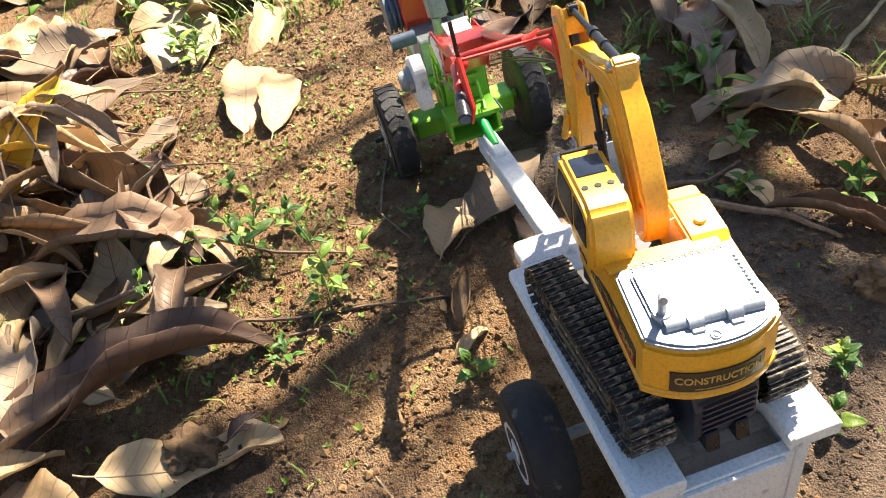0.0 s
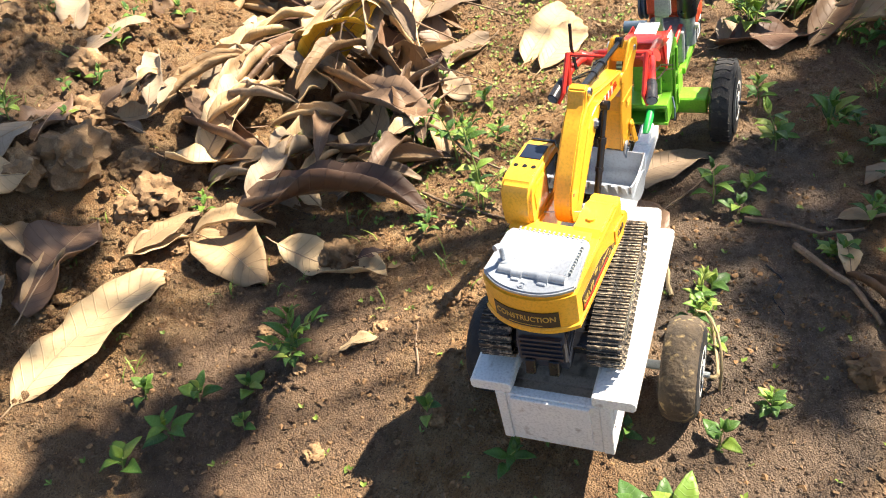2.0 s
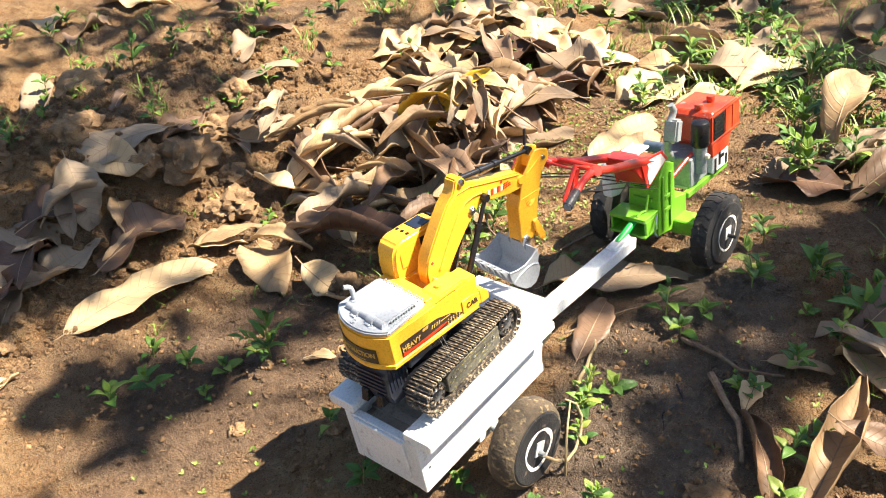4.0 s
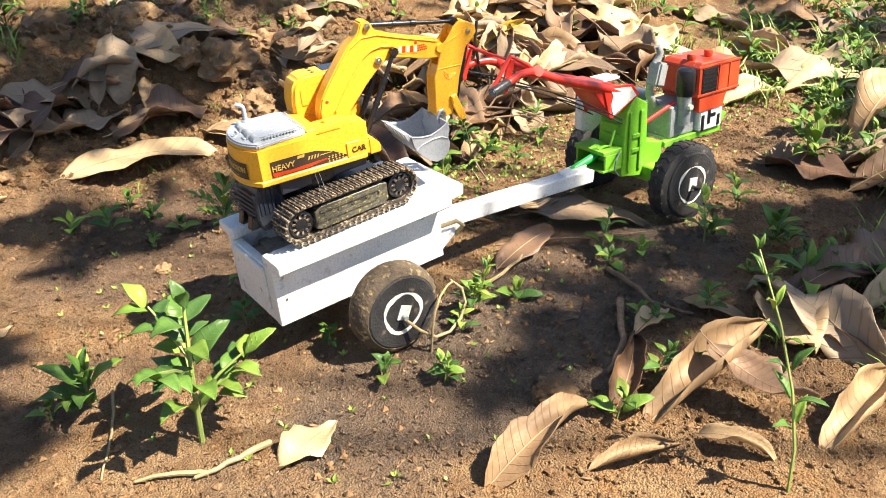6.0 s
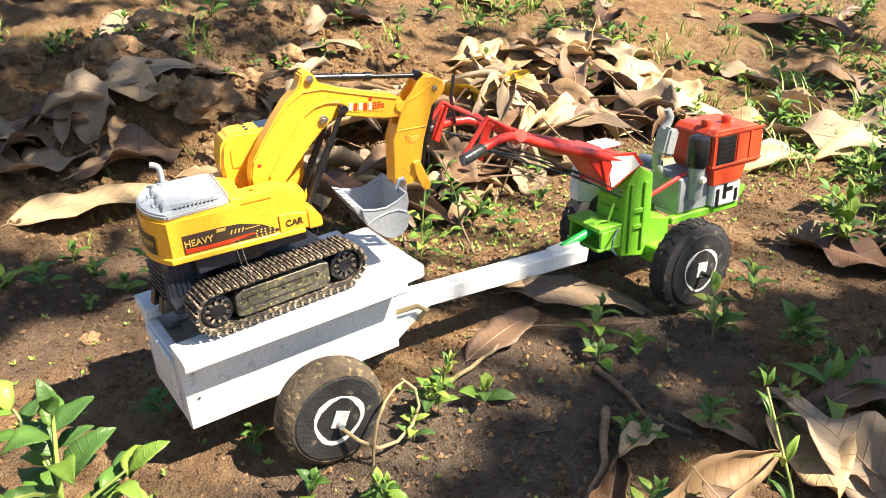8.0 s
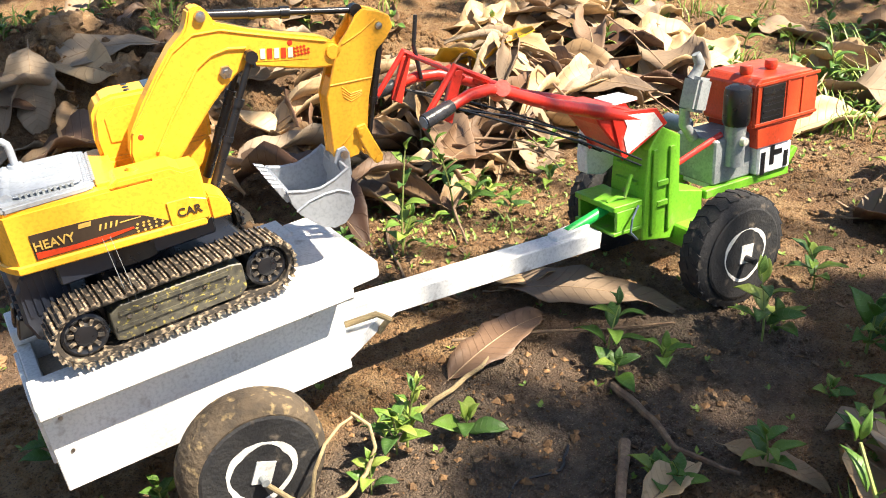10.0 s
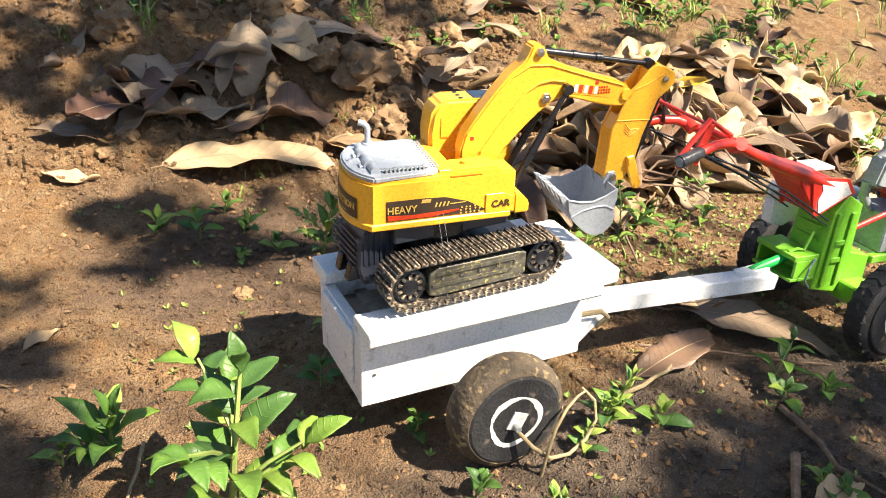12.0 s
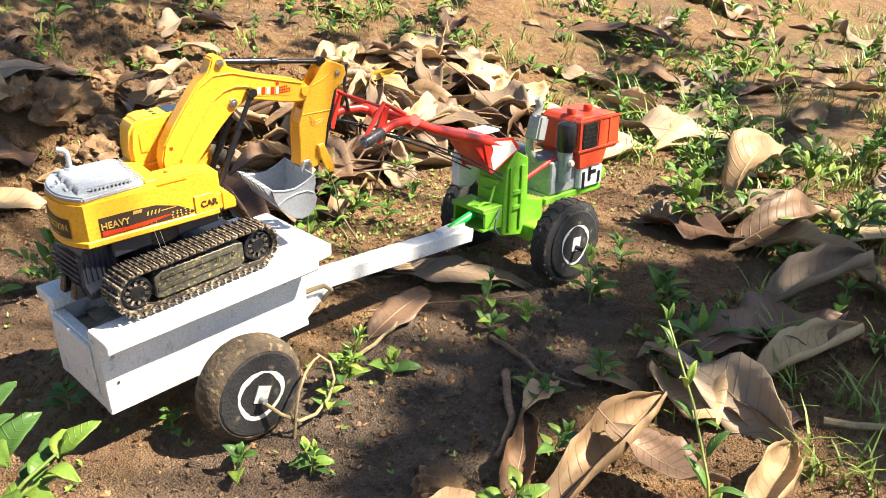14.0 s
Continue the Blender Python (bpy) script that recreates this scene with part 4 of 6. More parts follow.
    for k in range(6):
        y = b0 + .003 + (b1 - b0 - .006) * k / 5
        part("tooth", prism([(.1120, .0075), (.1200, .0045), (.1240, -.0080), (.1205, -.0085)], y - .0024, y + .0024), M_SILVER, bucket, bevel=0.0005)
    for y in (-.0130, .0110):
        part("hinge_ear", prism([(.1660, .0060), (.1705, .0160), (.1770, .0170), (.1800, .0110), (.1790, -.0080), (.1725, -.0060)], y, y + .0022), M_SILVER, bucket, bevel=0.0006)
    part("hinge_pin", tube([(.1750, -.0155, .0110), (.1750, .0155, .0110)], .0034, 14), M_STEEL, bucket, "steel hinge pin")
    # tie threads that hold the toy
    for pts in ([(.075, -.060, .000), (.080, -.0605, .040), (.078, -.048, .080)], [(.082, -.061, .000), (.085, -.0612, .040), (.083, -.048, .080)]):
        part("tie_thread", tube(pts, .0002, 5), M_GREY, ex, "thin pale tie thread")
    part("tie_thread", tube([(.030 + .095, .022, .108), (.030 + .095, -.005, .110), (.030 + .095, -.030, .112)], .0006, 5), M_PALE, ex, "pale string across the boom foot")
    return ex


build_excavator()


# ---------------------------------------------------------------- toy walking tractor
def build_tractor():
    t = thing("toy_walking_tractor", pose(0.640, -0.006, 0.0460, -5.4, 0.0, -2.3), "handmade green and red two-wheeled toy walking tractor", "toy tractor")
    for s in (-1, 1):
        wheel_parts(t, pose(0, s * 0.0885, 0, 0, 20, 0) @ Matrix.Diagonal((1.07, 0.92, 1.07, 1)), s, False, True, 0.016)
    part("axle", tube([(0, -.085, 0), (0, .085, 0)], .0065, 14), M_GREEN, t, "green axle tube", True)
    part("gearbox", prism([(-.062, .004), (-.020, -.004), (.022, .010), (.022, .040), (-.012, .048), (-.014, .108), (-.040, .122), (-.056, .100), (-.060, .060)], -.026, .026), M_GREEN, t, "green wooden gearbox block", bevel=0.0012)
    for s in (-1, 1):
        y0, y1 = sorted((s * .0263, s * .0290))
        part("gearbox_rib", box(-.052, -.046, y0, y1, .010, .100), M_GREEN, t, bevel=0.0005)
        part("gearbox_rib", box(-.030, -.024, y0, y1, .010, .100), M_GREEN, t, bevel=0.0005)
        part("gearbox_rib", box(-.0455, -.0305, y0, y1, .060, .066), M_GREEN, t, bevel=0.0005)
        part("gearbox_rib", box(-.0455, -.0305, y0, y1, .038, .044), M_GREEN, t, bevel=0.0005)
    for z in (.045, .062, .078):
        part("gearbox_rib", box(-.064, -.0585, -.016, .016, z, z + .004), M_GREEN, t, bevel=0.0005)
    part("axle_housing", box(-.018, .018, -.066, .066, -.012, .012), M_GREEN, t, bevel=0.002)
    part("hitch_plate", box(-.100, -.0625, -.026, .036, .018, .022), M_GREEN, t, bevel=0.0006)
    part("hitch_plate", box(-.100, -.0625, -.026, .036, .044, .050), M_GREEN, t, bevel=0.0006)
    for y in (-.026, .032):
        part("hitch_cheek", box(-.096, -.0625, y, y + .004, .0222, .0438), M_GREEN, t, bevel=0.0005)
    part("hitch_back", box(-.070, -.0628, -.0218, .0318, .0222, .0438), M_GREEN, t)
    part("hitch_lever", tube([(-.095, -.010, .050), (-.085, -.012, .054), (-.075, -.013, .052), (-.066, -.012, .074)], .002, 8), M_GREEN, t)
    part("wire_loop", tube([(-.070, -.028, .046), (-.082, -.033, .036), (-.084, -.033, .022), (-.072, -.030, .010)], .0012, 6), M_BLUEGREY, t, "thin blue-grey wire")
    # chassis rails
    for y in (-.030, .022):
        part("chassis_rail", box(.0225, .150, y, y + .010, .030, .040), M_GREEN, t, bevel=0.001)
    part("chassis_plate", box(.040, .150, -.0195, .0215, .034, .040), M_WHITE, t, "white painted plate", bevel=0.0008)
    part("front_stand", prism([(.140, .030), (.158, .030), (.176, .052), (.170, .056)], -.020, .020), M_GREEN, t, bevel=0.001)
    # console with white cheeks
    con = [(-.086, .100), (-.040, .123), (-.052, .136), (-.100, .154), (-.126, .156), (-.118, .138)]
    part("console", prism(con, -.024, .024), M_RED, t, "glossy red handlebar console", bevel=0.0015)
    for s in (-1, 1):
        y0, y1 = sorted((s * .0241, s * .0262))
        cheek = part("console_cheek", prism([(-.090, .097), (-.033, .124), (-.048, .142), (-.106, .148)], y0, y1), M_RED, t, bevel=0.0004)
        y0, y1 = sorted((s * .0263, s * .0270))
        part("cheek_panel", prism([(-.085, .103), (-.040, .1240), (-.052, .1385), (-.092, .1430), (-.086, .131), (-.090, .120)], y0, y1), M_WPAINT, cheek, "white painted triangle")
    part("console_top", box(-.094, -.062, -.014, .014, .1500, .1535), M_WHITE, t, bevel=0.0006)
    # handlebars
    for s in (-1, 1):
        pts = [(-.050, s * .019, .128), (-.110, s * .021, .148), (-.175, s * .028, .169), (-.228, s * .036, .191), (-.252, s * .042, .199), (-.272, s * .046, .199), (-.298, s * .051, .193)]
        bar = part("handlebar", tube(pts, [.0075, .0072, .0060, .0054, .0052, .0050, .0047], 14), M_RED, t, "glossy red handlebar", True)
        a, b = Vector(pts[-2]), Vector(pts[-1])
        e = b + (b - a).normalized() * .024
        part("grip", tube([b - (b - a).normalized() * .006, b, e], [.0056, .0063, .0063], 14), M_GRIP, bar, "black taped grip", True)
        part("grip_end", tube([e, e + (b - a).normalized() * .001], .0050, 14), M_BLUEGREY, bar)
        part("clamp", tube([(-.236, s * .031, .191), (-.240, s * .046, .199)], .0072, 12), M_RED, bar, smooth=True)
        part("brake_lever", tube([(-.250, s * .040, .206), (-.284, s * .044, .224), (-.312, s * .045, .190), (-.318, s * .050, .180)], [.0028, .003, .0026, .002], 8), M_RED, bar, "small red lever")
        part("lever_plate", prism([(-.286, .220), (-.276, .222), (-.290, .178), (-.300, .184)], *sorted((s * .042, s * .046))), M_RED, bar, bevel=0.0006)
        for k in range(2):
            o = k * .006
            part("control_cable", tube([(-.285, s * .048, .190), (-.230, s * (.040 + o), .172 - o), (-.150, s * (.031 + o), .138 - o), (-.070, s * .030, .095 - o)], .0011, 6), M_BLACK, bar, "thin black cable", True)
    part("cross_bar", tube([(-.218, -.034, .190), (-.218, .034, .190)], .0040, 12), M_RED, t, smooth=True)
    part("tie_rod", tube([(-.284, -.047, .219), (-.280, .047, .221)], .0018, 8), M_RED, t, "thin red cross rod", True)
    part("gear_stick", tube([(-.270, .040, .198), (-.274, .042, .228), (-.270, .042, .254)], .0020, 8), M_BLACK, t, "black lever stick", True)
    # belt guard and pulleys
    part("belt_guard", prism([(-.078, .062), (-.054, .056), (-.036, .066), (-.028, .086), (-.036, .114), (-.056, .124), (-.076, .112), (-.080, .080)], .044, .060), M_WHITE, t, "white painted belt guard", bevel=0.002)
    part("guard_hub", turned(lathe([(0, .014), (.010, .014), (.012, .010), (.012, .006), (.016, .005), (.016, 0), (0, 0)], 24), pose(-.054, .0605, .094)), M_GREY, t, "grey pulley hub", True)
    # engine
    part("engine_block", box(.036, .092, -.026, .030, .0405, .090), M_GREY, t, "grey painted engine block", bevel=0.002)
    part("engine_base", box(.094, .146, -.034, .031, .0405, .072), M_WHITE, t, "white and dark engine base", bevel=0.002)
    for x0, x1, z0, z1 in ((.098, .104, .0405, .066), (.112, .118, .050, .0715), (.118, .130, .060, .066), (.134, .140, .044, .062)):
        part("base_stripe", box(x0, x1, -.0348, -.0341, z0, z1), M_BLACK, t)
    cowl = part("cowling", prism([(.082, .096), (.170, .0935), (.176, .098), (.175, .138), (.162, .148), (.086, .1495), (.078, .142), (.078, .100)], -.037, .034), M_ORANGE, t, "orange-red wooden engine cowling", bevel=0.0016)
    part("cowl_skirt", prism([(.088, .0725), (.142, .0725), (.150, .0955), (.086, .0955)], -.036, .033), M_ORANGE, cowl, bevel=0.0012)
    grille = part("grille", box(.088, .122, -.0382, -.0371, .101, .140), M_BLACK, cowl, "black square grille", bevel=0.0004)
    for k in range(5):
        part("grille_slat", box(.090, .120, -.0390, -.0383, .105 + k * .0065, .1072 + k * .0065), M_BLACK, grille)
    for z in (.0985, .1415):
        part("cowl_strap", box(.0790, .1755, -.0386, -.0372, z, z + .0034), M_ORANGE, cowl, bevel=0.0004)
    for x in (.0800, .1250, .1490):
        part("cowl_strap", box(x, x + .0035, -.0384, -.0372, .1022, .1412), M_ORANGE, cowl, bevel=0.0004)
    for x in (.092, .130):
        part("filler_cap", turned(lathe([(0, .010), (.006, .010), (.0068, .008), (.0068, .003), (.005, 0), (0, 0)], 18), pose(x, -.010, .1485, 90, 0, 0)), M_ORANGE, cowl, "round orange-red filler cap", True)
    part("air_filter", turned(lathe([(0, .046), (.008, .046), (.0130, .043), (.0142, .039), (.0142, .008), (.0125, .004), (0, .004)], 24), pose(.062, -.028, .100, 90, 0, 0)), M_BLACK, t, "black cylindrical air filter", True)
    part("filter_stem", tube([(.062, -.028, .060), (.062, -.028, .106)], .0110, 16), M_GREY, t, smooth=True)
    part("muffler", turned(box(-.011, .011, -.011, .011, -.019, .017), pose(.030, .000, .138, 0, 16, 8)), M_GREY, t, "grey box muffler", bevel=0.003, seg=2)
    part("muffler_pipe", tube([(.034, .004, .088), (.020, .004, .106), (.020, .004, .124)], .006, 12), M_GREY, t, smooth=True)
    part("exhaust_tip", tube([(.028, .004, .152), (.034, .003, .160), (.036, .002, .168), (.032, .004, .178)], [.0055, .0056, .0056, .0048], 12), M_GREY, t, "chipped silver exhaust tip", True)
    part("flywheel", turned(lathe([(0, 0), (.026, 0), (.026, .003), (.022, .004), (.022, .006), (.027, .007), (.027, .010), (.023, .011), (.023, .013), (.027, .014), (.027, .017), (.012, .018), (0, .018)], 32), pose(.128, .035, .098)), M_BLUEGREY, t, "ribbed blue-grey flywheel pulley", True)
    part("pulley_shaft", tube([(.052, .030, .092), (.052, .062, .092)], .009, 16), M_BLUEGREY, t, "blue-grey shaft", True)
    part("starter_rod", tube([(-.014, -.014, .070), (.050, -.020, .094)], .0032, 10), M_RED, t, "red tension rod")
    part("valve_knob", turned(lathe([(0, .006), (.004, .005), (.005, 0), (0, 0)], 14), pose(.062, -.0385, .088) @ Matrix.Diagonal((1, -1, 1, 1))), M_PALE, t, "small pale knob", True)
    return t


build_tractor()


# ---------------------------------------------------------------- leaf litter
def leaf_mesh(name, mat, L, W, bend, rollc, wave, twist, skew, seed, rib_mat=None, nu=16, nv=6, tip=0.85):
    """A curled blade along x with thickness, and its midrib; returns the two meshes."""
    rr = random.Random(seed)
    ph = [rr.uniform(0, 6.28) for _ in range(4)]

    def place(u, v):
        w = W / 2 * (math.sin(math.pi * min(1, max(0, u ** tip))) ** 0.75 + 0.02)
        w *= 1 + 0.09 * math.sin(9 * u + ph[0] + (1 if v > 0 else 2)) + (0.07 * math.sin(31 * u + ph[2] + v) if rib_mat else 0)
        th = v * rollc * (0.7 + 0.6 * u)
        if abs(th) > 1e-4:
            rad = w * abs(v) / abs(th)
            yy, zz = rad * math.sin(th), rad * (1 - math.cos(th))
        else:
            yy, zz = w * v, 0.0
        zz += wave * W * abs(v) ** 1.5 * math.sin(u * 8 + ph[1] + (0 if v > 0 else 2.1)) + 0.35 * wave * W * abs(v) * math.sin(u * 19 + ph[2])
        tw = twist * (u - 0.5)
        yy, zz = yy * math.cos(tw) - zz * math.sin(tw), yy * math.sin(tw) + zz * math.cos(tw)
        a = bend * (u - 0.5) + 0.25 * bend * math.sin(3 * u + ph[3])
        cx = (u - 0.5) * L * (math.sin(bend / 2) / (bend / 2) if abs(bend) > 0.01 else 1)
        cz = -bend * L * 0.5 * (u - 0.5) ** 2 * 1.6
        return Vector((cx - zz * math.sin(-a) * 0.6, yy + skew * L * (u - 0.5) ** 2, cz + zz * math.cos(a)))

    bm = bmesh.new()
    uvl = bm.loops.layers.uv.new("uv")
    top, co = [], {}
    for i in range(nu + 1):
        row = []
        for j in range(nv + 1):
            u, v = i / nu, -1 + 2 * j / nv
            vert = bm.verts.new(place(u, v))
            co[vert] = (u, v)
            row.append(vert)
        top.append(row)
    for i in range(nu):
        for j in range(nv):
            bm.faces.new((top[i][j], top[i + 1][j], top[i + 1][j + 1], top[i][j + 1]))
    bm.normal_update()
    under = [[bm.verts.new(v.co - v.normal * 0.0007) for v in row] for row in top]
    for a, b in zip(top, under):
        for p, q in zip(a, b):
            co[q] = co[p]
    for i in range(nu):
        for j in range(nv):
            bm.faces.new((under[i][j], under[i][j + 1], under[i + 1][j + 1], under[i + 1][j]))
    for i in range(nu):
        bm.faces.new((top[i][0], under[i][0], under[i + 1][0], top[i + 1][0]))
        bm.faces.new((top[i][nv], top[i + 1][nv], under[i + 1][nv], under[i][nv]))
    for f in bm.faces:
        for lp in f.loops:
            lp[uvl].uv = co[lp.vert]
    me = bpy.data.meshes.new(name)
    bm.to_mesh(me)
    bm.free()
    me.materials.append(mat)
    me.shade_smooth()
    rib = None
    if rib_mat:
        pts = [place(u, 0) + Vector((0, 0, 0.0002)) for u in [k / 14 for k in range(15)]]
        d = (pts[0] - pts[1]).normalized()
        pts = [pts[0] + d * L * 0.10 + Vector((0, 0, 0.003)), pts[0] + d * L * 0.05] + pts
        b = tube(pts, [0.0013] * 2 + [0.0013 * (1 - 0.75 * k / 14) for k in range(15)], 5)
        rib = bpy.data.meshes.new("midrib")
        b.to_mesh(rib)
        b.free()
        rib.materials.append(rib_mat)
        rib.shade_smooth()
    return me, rib


LEAF_SHAPES = {
    "flat": dict(L=0.26, W=0.085, bend=0.5, rollc=0.35, wave=0.10, twist=0.2, skew=0.1),
    "arch": dict(L=0.24, W=0.075, bend=1.3, rollc=-0.5, wave=0.12, twist=0.4, skew=0.1),
    "cup": dict(L=0.22, W=0.085, bend=-0.7, rollc=0.9, wave=0.14, twist=-0.4, skew=-0.12),
    "rolled": dict(L=0.27, W=0.095, bend=0.5, rollc=2.1, wave=0.06, twist=0.5, skew=0.15),
    "halfroll": dict(L=0.24, W=0.085, bend=0.9, rollc=1.4, wave=0.10, twist=-0.8, skew=0.2),
    "wavy": dict(L=0.25, W=0.090, bend=0.3, rollc=-0.4, wave=0.26, twist=0.7, skew=0.05),
    "twisted": dict(L=0.22, W=0.070, bend=1.0, rollc=0.8, wave=0.2, twist=1.8, skew=-0.15),
    "broad": dict(L=0.20, W=0.105, bend=0.4, rollc=0.5, wave=0.16, twist=0.3, skew=0.0),
    "small": dict(L=0.12, W=0.045, bend=0.6, rollc=0.8, wave=0.15, twist=0.5, skew=0.1),
}
LEAF_MATS = {"tan": M_LEAF, "dark": M_LEAF_DARK, "grey": M_LEAF_GREY, "yellow": M_LEAF_YELLOW}
LEAF_WORDS = {"flat": "flat", "arch": "arched", "cup": "cupped", "rolled": "tightly rolled", "halfroll": "half-rolled", "wavy": "wavy", "twisted": "twisted", "broad": "broad", "small": "small curled"}
COLOUR_WORDS = {"tan": "tan", "dark": "dark brown", "grey": "grey-brown", "yellow": "yellow"}
leaf_cache, pile = {}, {}
CELL = 0.012


def top_at(x, y):
    return max(surface(x, y), pile.get((int(x // CELL), int(y // CELL)), -9))


def dry_leaf(shape, colour, x, y, yaw, scale=1.0, tilt=0.0, lean=0.0, variant=0, settle=0.25, lift=0.0, where="on the soil"):
    key = (shape, colour, variant % 3)
    if key not in leaf_cache:
        leaf_cache[key] = leaf_mesh("dry_leaf", LEAF_MATS[colour], seed=31 * (variant % 3) + len(shape) * 7, rib_mat=M_RIB, **LEAF_SHAPES[shape])
    me, rib = leaf_cache[key]
    m = pose(x, y, 0, lean, tilt, yaw) @ Matrix.Scale(scale, 4)
    pts = [m @ v.co for v in list(me.vertices)[::3]]
    gaps = sorted(p.z - top_at(p.x, p.y) for p in pts)
    dz = -gaps[int(len(gaps) * settle * 0.35)] + 0.001 + lift
    m = Matrix.Translation((0, 0, dz)) @ m
    ob = new("dry_leaf", me)
    ob.matrix_basis = m
    tagged(ob, f"{LEAF_WORDS[shape]} {COLOUR_WORDS[colour]} dry leaf lying {where}", "dry leaf", "fallen dry leaves")
    r = new("midrib", rib)
    r.parent = ob
    for p in pts:
        k = (int(p.x // CELL), int(p.y // CELL))
        pile[k] = max(pile.get(k, -9), p.z + dz)
    return ob


def between(shape, colour, a, b, **kw):
    """A leaf laid from a to b."""
    (ax, ay), (bx, by) = a, b
    d = math.hypot(bx - ax, by - ay)
    return dry_leaf(shape, colour, (ax + bx) / 2, (ay + by) / 2, math.degrees(math.atan2(by - ay, bx - ax)), scale=d / LEAF_SHAPES[shape]["L"], **kw)


# leaves that can be told apart one by one
between("flat", "tan", (-0.045, 0.695), (0.228, 0.632), tilt=0, lean=4)
between("halfroll", "dark", (0.361, 0.60), (0.423, 0.285), variant=1, lean=-12)
between("rolled", "dark", (0.334, 0.583), (0.42, 0.415), variant=2)
between("cup", "tan", (0.30, 0.488), (0.283, 0.307), variant=1)
between("broad", "tan", (0.321, 0.646), (0.239, 0.484), variant=1)
between("small", "tan", (0.217, 0.723), (0.301, 0.644), variant=0)
between("broad", "grey", (0.502, 0.678), (0.471, 0.544), variant=2)
between("broad", "grey", (0.472, 0.687), (0.492, 0.558), variant=0, lean=12)
between("halfroll", "tan", (0.296, 0.642), (0.34, 0.515), variant=0)
between("flat", "tan", (0.457, 0.538), (0.65, 0.466), variant=1)
between("halfroll", "tan", (0.556, 0.318), (0.704, 0.385), variant=1)
between("flat", "dark", (0.487, 0.41), (0.57, 0.313), variant=2)
between("rolled", "tan", (0.449, 0.538), (0.576, 0.489), variant=1)
between("rolled", "tan", (0.70, 0.692), (0.769, 0.895), variant=2)
between("halfroll", "tan", (0.682, 0.683), (0.848, 0.594), variant=0)
between("rolled", "tan", (0.688, 0.353), (0.869, 0.603), variant=1)
between("cup", "tan", (0.477, 0.901), (0.57, 0.814), variant=2)
between("flat", "grey", (0.529, 0.823), (0.615, 0.841), variant=0)
between("halfroll", "tan", (0.615, 0.441), (0.725, 0.365), variant=2)
between("wavy", "tan", (0.624, 0.608), (0.758, 0.614), variant=0)
between("broad", "grey", (0.185, 0.878), (0.257, 0.833), variant=2)
between("halfroll", "tan", (0.084, 0.772), (0.232, 0.796), variant=1)
between("small", "tan", (0.137, 0.319), (0.171, 0.278), variant=1)
between("small", "dark", (0.289, 0.362), (0.318, 0.321), variant=2)
between("flat", "tan", (0.769, 0.822), (0.967, 0.862), variant=0)
between("rolled", "tan", (1.029, 0.444), (1.063, 0.607), variant=1)
between("halfroll", "tan", (0.456, 0.709), (0.736, 0.697), variant=0)
between("rolled", "tan", (0.514, 0.725), (0.663, 0.649), variant=2)
between("arch", "tan", (0.778, 0.792), (0.847, 0.581), variant=1)
between("rolled", "tan", (1.137, 0.732), (1.052, 0.481), variant=0)
between("flat", "tan", (1.122, 0.508), (1.345, 0.584), variant=2)
between("flat", "tan", (0.866, 0.262), (1.10, 0.235), lean=10)
between("flat", "tan", (0.831, 0.222), (1.02, 0.185), variant=2, lean=14)
between("flat", "grey", (0.455, 0.056), (0.585, -0.092), variant=1)
between("broad", "tan", (0.436, 0.092), (0.529, 0.034), variant=0)
between("flat", "dark", (0.331, -0.043), (0.475, -0.007), variant=2)
between("rolled", "tan", (0.327, 0.105), (0.419, 0.070), variant=0)
between("halfroll", "tan", (0.29, 0.125), (0.315, 0.078), variant=2)
between("rolled", "tan", (0.223, -0.361), (0.355, -0.270), variant=0, lean=8)
between("halfroll", "tan", (0.048, -0.355), (0.204, -0.341), variant=2, tilt=-10)
between("rolled", "tan", (0.229, -0.392), (0.462, -0.376), variant=1, tilt=-8)
between("cup", "dark", (0.336, -0.374), (0.345, -0.50), variant=0)
between("halfroll", "tan", (0.255, -0.432), (0.285, -0.505), variant=1)
between("flat", "dark", (0.538, -0.382), (0.645, -0.430), variant=1)
between("wavy", "dark", (0.478, -0.407), (0.560, -0.490), variant=2)
between("broad", "tan", (0.535, -0.316), (0.450, -0.433), variant=1, tilt=-14)
between("rolled", "tan", (0.328, -0.528), (0.511, -0.497), variant=1)
between("small", "tan", (0.348, -0.271), (0.422, -0.257), variant=0)
between("flat", "tan", (0.452, -0.254), (0.476, -0.335), variant=2)
between("rolled", "tan", (0.14, -0.40), (0.24, -0.43), variant=1)
between("broad", "tan", (-0.087, -0.205), (-0.007, -0.180), variant=2)
between("rolled", "tan", (0.58, -0.42), (0.80, -0.46), variant=2)
between("broad", "dark", (0.62, -0.36), (0.80, -0.42), variant=2)
dry_leaf("broad", "grey", 0.150, 0.915, -108, 0.74, 62, 0, 0, where="upright among clods")
between("broad", "dark", (0.078, 0.773), (0.283, 0.796), variant=1)
between("broad", "grey", (-0.012, 0.831), (0.138, 0.855), variant=2)
between("flat", "tan", (0.232, 0.698), (0.345, 0.648), variant=1)
between("halfroll", "dark", (0.48, 0.907), (0.572, 0.826), variant=1)
between("broad", "dark", (0.339, 0.926), (0.477, 0.958), variant=0)
between("broad", "grey", (-0.10, 0.775), (0.0, 0.867), variant=1)
between("cup", "tan", (-0.218, 0.702), (-0.136, 0.663), variant=0)
between("small", "tan", (-0.264, 0.229), (-0.225, 0.262), variant=2)
between("wavy", "tan", (0.574, 0.365), (0.768, 0.454), lean=34, variant=1)
between("halfroll", "tan", (0.687, 0.462), (0.807, 0.565), variant=2)
